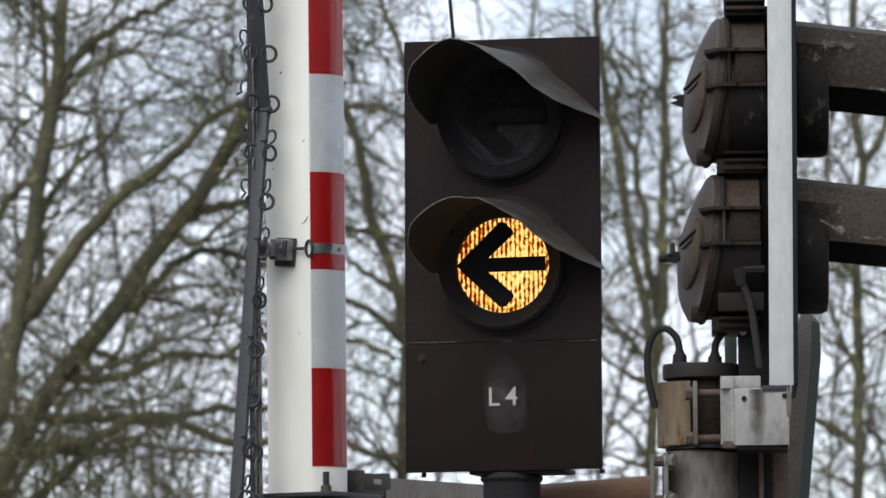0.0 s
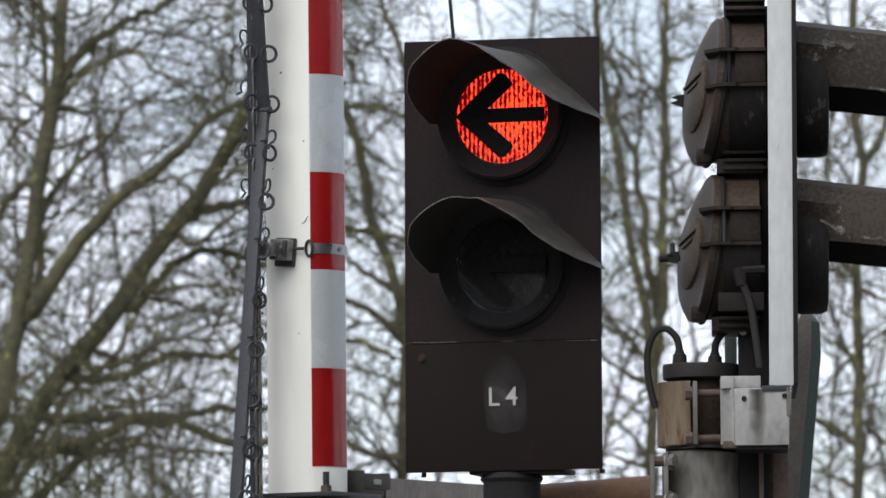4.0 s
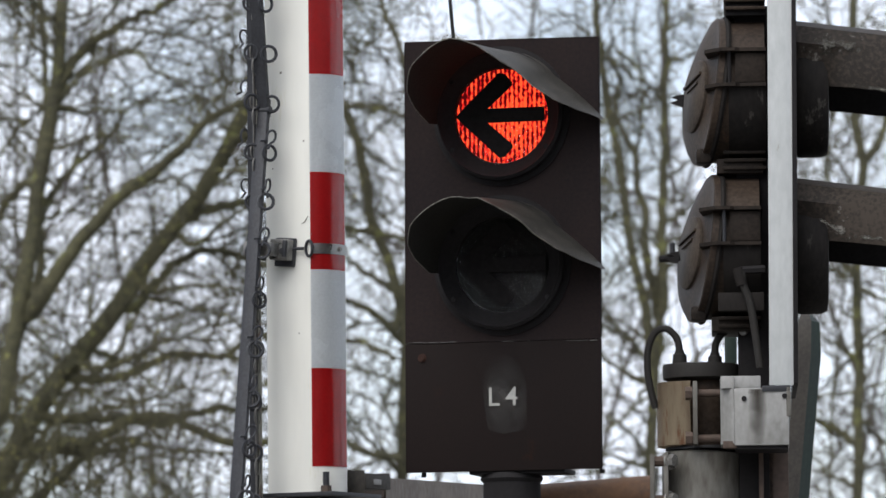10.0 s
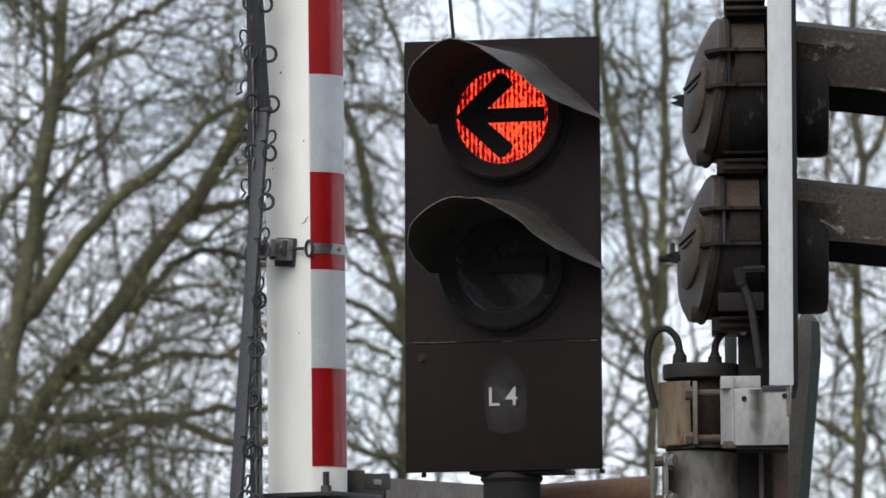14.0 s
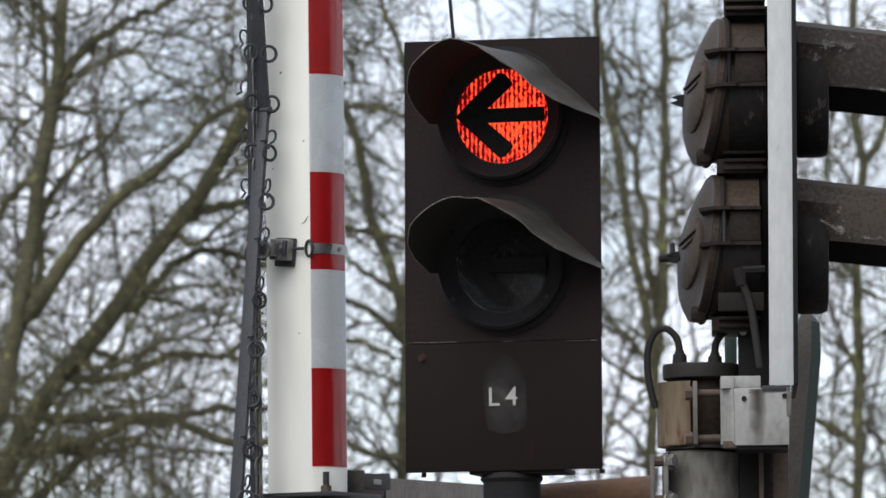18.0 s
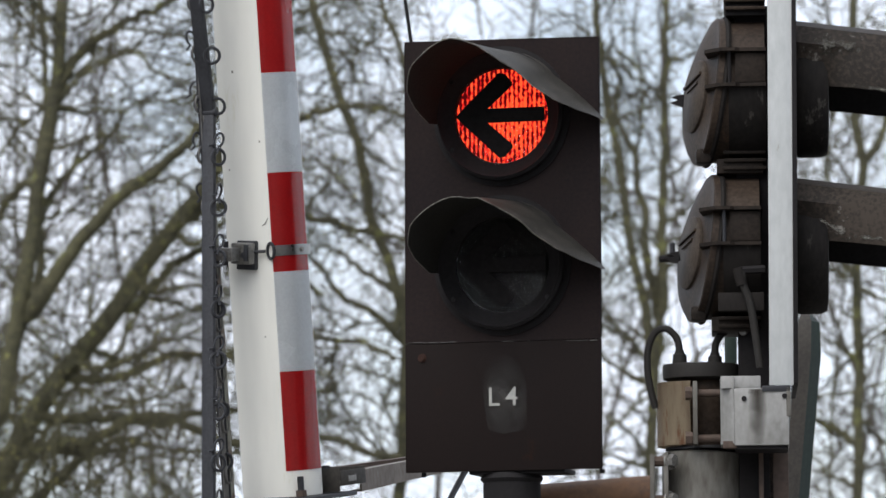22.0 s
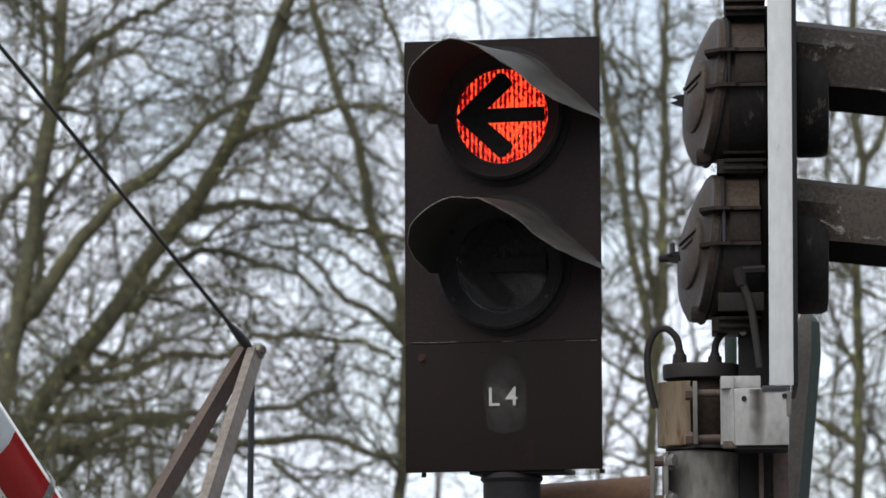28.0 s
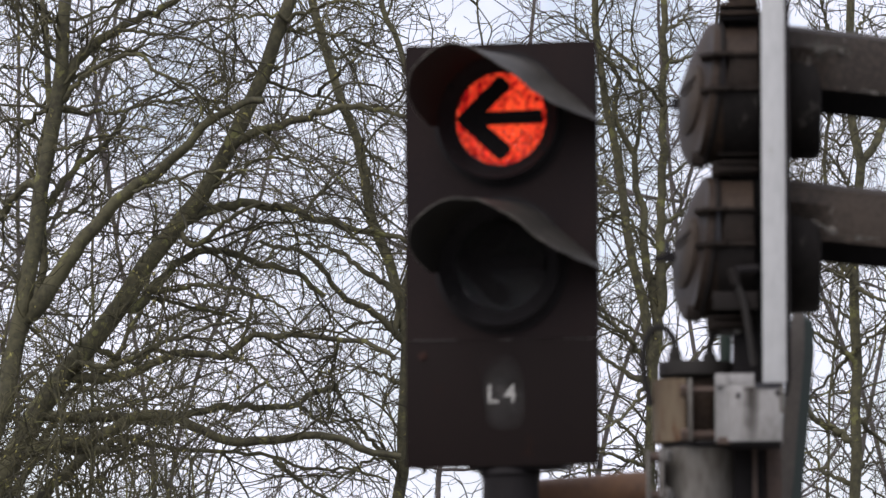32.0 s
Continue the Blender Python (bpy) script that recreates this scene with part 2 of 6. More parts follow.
def feather(m, centre, reach, cover=2.4):
    """Lets a thin film fade out towards its rim, unevenly."""
    n, l = m.node_tree.nodes, m.node_tree.links
    tc, mp, gr, no = n.new("ShaderNodeTexCoord"), n.new("ShaderNodeMapping"), n.new("ShaderNodeTexGradient"), n.new("ShaderNodeTexNoise")
    mp.vector_type = "TEXTURE"
    mp.inputs["Location"].default_value, mp.inputs["Scale"].default_value = centre, reach
    gr.gradient_type = "SPHERICAL"
    l.new(tc.outputs["Object"], mp.inputs["Vector"])
    l.new(mp.outputs["Vector"], gr.inputs["Vector"])
    no.inputs["Scale"].default_value = 30
    l.new(tc.outputs["Object"], no.inputs["Vector"])
    mul, tr, mx = n.new("ShaderNodeMath"), n.new("ShaderNodeBsdfTransparent"), n.new("ShaderNodeMixShader")
    mul.operation, mul.use_clamp = "MULTIPLY", True
    l.new(gr.outputs["Fac"], mul.inputs[0])
    sc = n.new("ShaderNodeMath")
    sc.operation = "MULTIPLY"
    sc.inputs[1].default_value = cover
    l.new(no.outputs["Fac"], sc.inputs[0])
    l.new(sc.outputs[0], mul.inputs[1])
    l.new(mul.outputs[0], mx.inputs["Fac"])
    l.new(tr.outputs[0], mx.inputs[1])
    l.new(n["Principled BSDF"].outputs[0], mx.inputs[2])
    l.new(mx.outputs[0], n["Material Output"].inputs["Surface"])


feather(SMUDGE, (0.002, 0.0, -0.300), (0.056, 0.2, 0.096), 1.7)
BARK = material("mossy_grey_bark", (0.108, 0.104, 0.062), (0.052, 0.050, 0.034), 0.85, grain=30, blotch=4, bump=0.5, mix=0.7, spec=0.2, third=(0.162, 0.164, 0.070), third_at=0.56)
TWIG = material("dark_twig_bark", (0.088, 0.083, 0.045), (0.036, 0.034, 0.022), 0.8, grain=12, blotch=2, bump=0, mix=0.8, spec=0.2, third=(0.140, 0.140, 0.062), third_at=0.58)
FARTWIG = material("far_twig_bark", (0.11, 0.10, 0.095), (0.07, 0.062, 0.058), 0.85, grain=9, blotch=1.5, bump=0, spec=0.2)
BUD = material("yellow_green_buds", (0.36, 0.34, 0.10), (0.22, 0.20, 0.07), 0.7, grain=20, blotch=5, bump=0)
DARKBELT = material("unseen_dark_belt", (0.060, 0.055, 0.042), (0.028, 0.026, 0.021), 0.95, grain=1.2, blotch=0.25, bump=0, mix=0.9, spec=0.05)
EARTH = material("grey_gravel", (0.19, 0.18, 0.165), (0.12, 0.112, 0.10), 0.95, grain=7, blotch=0.4, bump=0.5, mix=0.8)
GLOW_YELLOW = lamp_glow("lit_amber", (0.10, 0.009, 0.002), (1.0, 0.36, 0.020), (1.0, 0.72, 0.26), 1.35)
GLOW_RED = lamp_glow("lit_red", (0.070, 0.002, 0.003), (0.80, 0.011, 0.013), (1.0, 0.105, 0.030), 1.3)
GLASS = lens_glass("fluted_glass")


# ---- mesh helpers ----
def mesh_of(name, bm, mat, smooth=True):
    me = bpy.data.meshes.new(name)
    bmesh.ops.recalc_face_normals(bm, faces=bm.faces)
    bm.to_mesh(me)
    bm.free()
    me.materials.append(mat)
    if smooth:
        me.shade_smooth()
        me.set_sharp_from_angle(angle=radians(38))
    return me


def part(name, bm, mat, parent, label="", at=None):
    ob = new(name, mesh_of(name, bm, mat))
    ob.parent = parent
    if at is not None:
        ob.matrix_basis = at
    if label:
        ob["label"] = label
    return ob


def root(name, m, label, category, group="", kind=""):
    ob = new(name)
    ob.empty_display_size = 0.1
    ob.matrix_basis = m
    return tagged(ob, label, category, group, kind)


def box(x0, x1, y0, y1, z0, z1, bevel=0.0, bm=None):
    b = bmesh.new()
    bmesh.ops.create_cube(b, size=1)
    for v in b.verts:
        v.co = Vector(((x0 + x1) / 2 + v.co.x * (x1 - x0), (y0 + y1) / 2 + v.co.y * (y1 - y0), (z0 + z1) / 2 + v.co.z * (z1 - z0)))
    if bevel:
        bmesh.ops.bevel(b, geom=b.edges[:], offset=bevel, segments=2, affect="EDGES", profile=0.6)
    return join(bm, b)


def join(bm, b):
    if bm is None:
        return b
    base = {v: bm.verts.new(v.co) for v in b.verts}
    for f in b.faces:
        bm.faces.new([base[v] for v in f.verts])
    b.free()
    return bm


def tube(points, radius, sides=10, bm=None, closed=False, caps=True):
    """A round bar swept along points; radius may be one number or one for each point."""
    b = bmesh.new()
    pts = [Vector(p) for p in points]
    n = len(pts)
    rad = list(radius) if isinstance(radius, (list, tuple)) else [radius] * n
    rings, ref = [], None
    for i, p in enumerate(pts):
        if closed:
            d = pts[(i + 1) % n] - pts[i - 1]
        else:
            d = pts[min(i + 1, n - 1)] - pts[max(i - 1, 0)]
        d.normalize()
        if ref is None:
            ref = d.orthogonal()
        ref = (ref - d * ref.dot(d)).normalized()
        s = d.cross(ref)
        rings.append([b.verts.new(p + (ref * math.cos(a) + s * math.sin(a)) * rad[i]) for a in (2 * math.pi * k / sides for k in range(sides))])
    for i in range(n if closed else n - 1):
        r0, r1 = rings[i], rings[(i + 1) % n]
        for k in range(sides):
            b.faces.new((r0[k], r0[(k + 1) % sides], r1[(k + 1) % sides], r1[k]))
    if caps and not closed:
        b.faces.new(rings[0][::-1])
        b.faces.new(rings[-1])
    return join(bm, b)


def lathe(profile, axis="y", sides=48, bm=None, centre=(0, 0, 0)):
    """Turns (radius, along) pairs about an axis."""
    b = bmesh.new()
    rings = []
    for r, a in profile:
        ring = []
        for k in range(sides):
            c, s = math.cos(2 * math.pi * k / sides) * r, math.sin(2 * math.pi * k / sides) * r
            co = {"x": (a, c, s), "y": (c, a, s), "z": (c, s, a)}[axis]
            ring.append(b.verts.new(Vector(co) + Vector(centre)))
        rings.append(ring)
    for r0, r1 in zip(rings, rings[1:]):
        for k in range(sides):
            b.faces.new((r0[k], r0[(k + 1) % sides], r1[(k + 1) % sides], r1[k]))
    for ring, (r, a) in ((rings[0], profile[0]), (rings[-1], profile[-1])):
        if r > 1e-6 and profile[0] != profile[-1]:
            b.faces.new(ring)
    bmesh.ops.remove_doubles(b, verts=b.verts, dist=1e-6)
    return join(bm, b)


def prism(outline, lo, hi, axis="z", bm=None, bevel=0.0):
    """A flat outline pushed along an axis from lo to hi."""
    b = bmesh.new()

    def put(p, q, h):
        return {"z": (p, q, h), "y": (p, h, q), "x": (h, p, q)}[axis]
    a = [b.verts.new(put(p, q, lo)) for p, q in outline]
    c = [b.verts.new(put(p, q, hi)) for p, q in outline]
    b.faces.new(a[::-1])
    b.faces.new(c)
    for i in range(len(a)):
        j = (i + 1) % len(a)
        b.faces.new((a[i], a[j], c[j], c[i]))
    if bevel:
        bmesh.ops.bevel(b, geom=b.edges[:], offset=bevel, segments=2, affect="EDGES")
    return join(bm, b)


def bolt(p, way, r, length, bm=None):
    """A hexagon head with a washer under it, standing on p along way."""
    p, way = Vector(p), Vector(way).normalized()
    bm = tube([p, p + way * length * 0.25], r * 1.35, 14, bm)
    return tube([p + way * length * 0.25, p + way * length], r, 6, bm)


def bent(points, steps=6):
    """A smooth line through a few points."""
    pts = [Vector(p) for p in points]
    out = []
    for i in range(len(pts) - 1):
        p0, p1, p2, p3 = pts[max(i - 1, 0)], pts[i], pts[i + 1], pts[min(i + 2, len(pts) - 1)]
        for k in range(steps):
            t = k / steps
            out.append(0.5 * ((2 * p1) + (p2 - p0) * t + (2 * p0 - 5 * p1 + 4 * p2 - p3) * t * t + (3 * p1 - p0 - 3 * p2 + p3) * t ** 3))
    return out + [pts[-1]]


U = 0.00116  # drawing unit of the signals, in metres


# ---- ground ----
def build_ground():
    bm = bmesh.new()
    bmesh.ops.create_grid(bm, x_segments=40, y_segments=40, size=600)
    for v in bm.verts:
        v.co.z = 0.12 * noise.noise(v.co * 0.05) if v.co.length > 60 else 0.0
    ob = new("ground", mesh_of("ground", bm, EARTH))
    tagged(ob, "flat ground of grey gravel beside the crossing", "ground", kind="structure")


def build_backdrop():
    """An unseen dark belt added behind the camera, closing off what the lenses reflect."""
    bm = bmesh.new()
    rows = []
    for k in range(121):
        a = radians(190 + 160 * k / 120)
        h = 13 + 3.5 * noise.noise((k * 0.23, 1.7, 0)) + 1.6 * noise.noise((k * 0.9, 4.1, 0))
        ring = []
        for r in (62.0, 65.0):
            ring += [bm.verts.new((r * math.cos(a), 11 + r * math.sin(a), z)) for z in (-0.2, h)]
        rows.append(ring)
    for p, q in zip(rows, rows[1:]):
        for i, j in ((0, 1), (1, 3), (3, 2)):
            bm.faces.new((p[i], q[i], q[j], p[j]))
    tagged(new("backdrop", mesh_of("backdrop", bm, DARKBELT)), "unseen dark belt added behind the camera to darken reflections", "woodland", kind="structure")


# ---- signal ----
def plate_with_hole(bm, x0, x1, z0, z1, cz, r, y0, y1, sides=48):
    """A flat sheet with a round hole at (0, cz)."""
    angles = sorted([2 * math.pi * k / sides for k in range(sides)] + [math.atan2(z - cz, x) % (2 * math.pi) for x in (x0, x1) for z in (z0, z1)])
    rims = []
    for a in angles:
        c, s = math.cos(a), math.sin(a)
        t = min(((x1 if c > 0 else x0) / c) if abs(c) > 1e-6 else 1e9, (((z1 if s > 0 else z0) - cz) / s) if abs(s) > 1e-6 else 1e9)
        rims.append([bm.verts.new(p) for p in ((c * t, y0, cz + s * t), (c * r, y0, cz + s * r), (c * r, y1, cz + s * r), (c * t, y1, cz + s * t))])
    for i in range(len(rims)):
        p, q = rims[i], rims[(i + 1) % len(rims)]
        for k in range(4):
            bm.faces.new((p[k], q[k], q[(k + 1) % 4], p[(k + 1) % 4]))


def visor_sheet(swell, droop):
    """A rolled sheet over the upper half of a lamp, its right end running out straight to a point."""
    bm = bmesh.new()
    line = []
    for k in range(26):
        a = radians(186 - 150 * k / 25)
        r = 112 + 7 * min(1.0, max(0.0, (k - 9) / 14))
        line.append((r * math.cos(a), r * math.sin(a)))
    x, z = line[-1]
    for k in range(1, 9):
        line.append((x + (190 - x) * k / 8, z + (-14 - z) * k / 8 + 4.0 * math.sin(math.pi * k / 8)))
    n = len(line)
    rows = []
    for i, (x, z) in enumerate(line):
        s = i / (n - 1)
        depth = float(np.interp(s, (0, 0.06, 0.12, 0.22, 0.44, 0.61, 0.71, 0.86, 0.94, 1.0), (66, 138, 190, 232, 236, 172, 150, 126, 96, 16)))
        drop = float(np.interp(s, (0, 0.44, 0.52, 0.6, 0.72, 0.86, 1.0), (0.08, 0.08, 0.115, 0.195, 0.265, 0.275, 0.14)))
        row = []
        for j in range(7):
            d = depth * j / 6
            sag = (drop if s < 0.5 else drop * droop) * d
            wide = 1 + 0.0006 * d * min(1.0, max(0.0, (0.6 - s) / 0.2))
            row.append((x * wide * U, (-d - 4) * U, (z * (1 + (wide - 1) * swell) - sag) * U))
        rows.append(row)
    t = 0.0022
    top = [[bm.verts.new(p) for p in r] for r in rows]
    low = []
    for r in rows:
        q = []
        for p in r:
            v = Vector((p[0], 0, p[2]))
            v = v.normalized() * t if v.length > 1e-5 else Vector((0, 0, t))
            q.append(bm.verts.new((p[0] - v.x, p[1], p[2] - v.z)))
        low.append(q)
    for i in range(n - 1):
        for j in range(6):
            bm.faces.new((top[i][j], top[i + 1][j], top[i + 1][j + 1], top[i][j + 1]))
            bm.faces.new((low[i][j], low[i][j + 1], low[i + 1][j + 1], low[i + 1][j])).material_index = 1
        for j in (0, 6):
            bm.faces.new((top[i][j], top[i + 1][j], low[i + 1][j], low[i][j])).material_index = j // 3
    for i in (0, n - 1):
        for j in range(6):
            bm.faces.new((top[i][j], top[i][j + 1], low[i][j + 1], low[i][j]))
    return bm


def arrow_mask():
    """An arrow to the left: a bar and two slanting strokes cut from one sheet."""
    bm = prism([(-80 * U, 0), (-68 * U, 12.6 * U), (81 * U, 12.6 * U), (81 * U, -12.6 * U), (-68 * U, -12.6 * U)], -11 * U, -9 * U, "y")
    for s in (1, -1):
        o = [(-82, 0), (-66, 16), (-2, 76), (8, 74), (22, 59), (22, 53), (-40, -2)]
        bm = prism([(x * U, s * z * U) for x, z in o], -11.4 * U, -9.4 * U, "y", bm)
    return bm


SHUTTERS = []


def build_signal():
    sig = root("light_signal", pose(0.1225, 10.94, 2.739, 0, 0, -16), "dark brown two-lamp crossing signal with arrow lenses on a post", "signal")
    bm = bmesh.new()
    w, hole = 177, 100
    plate_with_hole(bm, -w * U, w * U, 113 * U, 381 * U, 246 * U, hole * U, 0, 0.003)
    plate_with_hole(bm, -w * U, w * U, -155 * U, 113 * U, -20 * U, hole * U, 0, 0.003)
    for v in bm.verts:
        if v.co.x < -150 * U:
            v.co.x -= 2.5 * U
        if v.co.z > 370 * U:
            v.co.z += 5.5 * U * (0.5 - 0.5 * v.co.x / (w * U))
    part("upper_panel", bm, BROWN, sig)
    for s in (-1.014, 1):
        part("panel_flange", box(s * w * U - 0.0015, s * w * U + 0.0015, 0.002, 0.009, -152 * U, 380 * U), BROWN, sig)
    part("panel_flange", box(-w * U, w * U, 0.004, 0.009, 378 * U, 381 * U), BROWN, sig)
    part("lower_panel", box(-180.5 * U, 178 * U, -0.001, 0.008, -384 * U, -156 * U, 0.0015), LOWBROWN, sig)
    part("seam_strip", box(-176 * U, 176 * U, 0.0085, 0.0105, -164 * U, -146 * U), BLACK, sig)
    hb = box(-122 * U, 122 * U, 0.10, 0.103, -146 * U, 370 * U)
    for s in (-1, 1):
        hb = box(s * 122 * U - 0.002, s * 122 * U + 0.002, 0.0035, 0.10, -146 * U, 370 * U, 0, hb)
    hb = box(-122 * U, 122 * U, 0.0035, 0.10, 368 * U, 371 * U, 0, hb)
    hb = box(-122 * U, 122 * U, 0.0035, 0.10, -147 * U, -144 * U, 0, hb)
    part("lamp_case", hb, BLACK, sig)
    for z, glow, name in ((246, GLOW_RED, "red"), (-20, GLOW_YELLOW, "amber")):
        at = Matrix.Translation((0, 0, z * U))
        ring = part("lamp_ring", lathe([(125 * U, 0.0), (125 * U, -3 * U), (116 * U, -4 * U), (116 * U, -22 * U), (111 * U, -27 * U), (104 * U, -16 * U), (86 * U, -5 * U), (84 * U, 2 * U), (99 * U, 2 * U), (125 * U, 0.0)]), BLACK, sig, "black " + name + " lamp bezel", at)
        vis = part("visor", visor_sheet(1.1, 1.0) if z > 0 else visor_sheet(0.3, 0.82), VISOR, sig, "weathered black sheet metal visor", at)
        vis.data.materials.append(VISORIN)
        vis.data.materials.append(VISORRIM)
        bm = bmesh.new()
        rows, step = [], 1.25
        for k in range(-70, 71):
            x = k * step
            h = math.sqrt(max(0.01, 88 ** 2 - x * x))
            col = []
            for q in range(49):
                zz = (q / 24 - 1) * h
                rise = abs(math.sin(math.pi * x / 7.5)) * (1.5 + 0.9 * math.sin(2 * math.pi * zz / 21 + 2.1 * math.floor(x / 7.5)))
                col.append(bm.verts.new((x * U, (-3.5 - rise) * U, zz * U)))
            rows.append(col)
        for p, q in zip(rows, rows[1:]):
            for t in range(48):
                bm.faces.new((p[t], q[t], q[t + 1], p[t + 1]))
        lens = part("lens", bm, GLASS, sig, "clear fluted lens", at)
        lens.visible_shadow = False
        part("arrow_mask", arrow_mask(), LINING, sig, "black arrow pointing left", at)
        part("lamp_reflector", lathe([(0, 24 * U), (112 * U, 24 * U), (112 * U, 30 * U), (0, 30 * U)]), glow, sig, name + " glowing lamp", at)
        bm = None
        for a in (35, 145, 215, 325):
            p = (106 * U * math.cos(radians(a)), -17 * U, 106 * U * math.sin(radians(a)))
            bm = bolt(p, (0, -1, 0), 4 * U, 5 * U, bm)
            part("bezel_screw", bm, BLACK, ring)
            bm = None
    # added disc: both lamps always glow, and it covers the unlit one
    sh = part("shutter", lathe([(0, 10 * U), (105 * U, 10 * U), (105 * U, 12 * U), (0, 12 * U)]), LINING, sig, "black sliding disc added behind the lenses to switch the lamps")
    SHUTTERS.append(sh)
    # lettering, wiped patch, chipped seam, screws
    for text, x in (("L", -29), ("4", 4)):
        cu = bpy.data.curves.new("digit", "FONT")
        cu.body, cu.size, cu.extrude, cu.offset = text, 47 * U, 0.0006, 0.0001
        ob = new("letter", cu)
        me = bpy.data.meshes.new_from_object(ob)
        bpy.data.objects.remove(ob)
        me.materials.append(PAINTMARK)
        ob = new("lettering", me)
        ob.parent = sig
        ob.matrix_basis = Matrix.Translation((x * U, -0.0042, -269 * U)) @ pose(0, 0, 0, 90, 0, 0)
        ob["label"] = "hand-painted white character"
    o = [(-48, -182), (-20, -176), (30, -180), (42, -230), (44, -300), (36, -314), (0, -319), (-28, -312), (-36, -260), (-44, -230)]
    part("wiped_patch", prism([(x * U, z * U) for x, z in o], -0.0024, -0.0015, "y"), SMUDGE, sig)
    rnd = random.Random(4)
    x = -176
    while x < 172:
        ln = rnd.uniform(3, 20)
        if rnd.random() < (0.85 if x < -95 or x > 95 else 0.35):
            zz = -155.5 - 0.012 * x + rnd.uniform(-0.6, 0.6)
            part("paint_chip", box(x * U, (x + ln) * U, -0.0025, 0.001, (zz - rnd.uniform(0.3, 0.8)) * U, (zz + rnd.uniform(0.2, 0.8)) * U), CHIPMARK, sig)
        x += ln + rnd.uniform(0, 5)
    part("panel_screw", bolt((-149 * U, -0.001, -181 * U), (0, -1, 0), 6 * U, 4 * U), RUSTSPOT, sig, "dull rusty screw head")
    for x in (-150, 176):
        part("bottom_bolt", tube([(x * U, 0.012, -384 * U), (x * U, 0.012, -392 * U)], 5 * U, 6), BLACK, sig)
    part("base_flange", box(-66 * U, 108 * U, 0.0085, 0.10, -389 * U, -381 * U, 0.001), BLACK, sig)
    part("neck", lathe([(52 * U, -386 * U), (56 * U, -396 * U), (52 * U, -402 * U)], "z", 32, None, (0, 0.06, 0)), BLACK, sig)
    part("post", lathe([(51 * U, -400 * U), (51 * U, -2.739)], "z", 32, None, (0, 0.06, 0)), BLACK, sig, "black round signal post")


# ---- barrier ----
ARM_TURN = 61.2
PIVOT = Vector((-0.2324, 11.392, 1.313))
BARRIER = {}


def arm_outline(grow_by=0.0):
    """The arm's cross-section: a flat underside and a bulging striped side."""
    pts = [(-0.105, -0.109), (-0.105, -0.004), (-0.103, 0.002), (-0.092, 0.017), (-0.075, 0.028), (-0.055, 0.035), (-0.02, 0.035), (-0.004, 0.0265), (0.012, 0.010), (0.02, -0.012), (0.02, -0.075), (0.008, -0.097), (-0.012, -0.107)]
    return [(v, -w) for v, w in pts]


def stripe_sheet(u0, u1):
    """A reflective sheet glued round the striped side."""
    bm = bmesh.new()
    pts = [(-0.1045, -0.001), (-0.1035, 0.003), (-0.0925, 0.0182), (-0.0755, 0.0292), (-0.055, 0.0362), (-0.042, 0.0364), (-0.022, 0.0364)]
    rows = []
    for v, w in pts:
        rows.append([bm.verts.new((v, -w, u)) for u in (u0, u1)])
    for p, q in zip(rows, rows[1:]):
        bm.faces.new((p[0], q[0], q[1], p[1]))
    bmesh.ops.solidify(bm, geom=bm.faces[:], thickness=-0.0008)
    return bm


LEAN = 0.7
SHIFT = Matrix.Translation((0.0227, 0, 0))


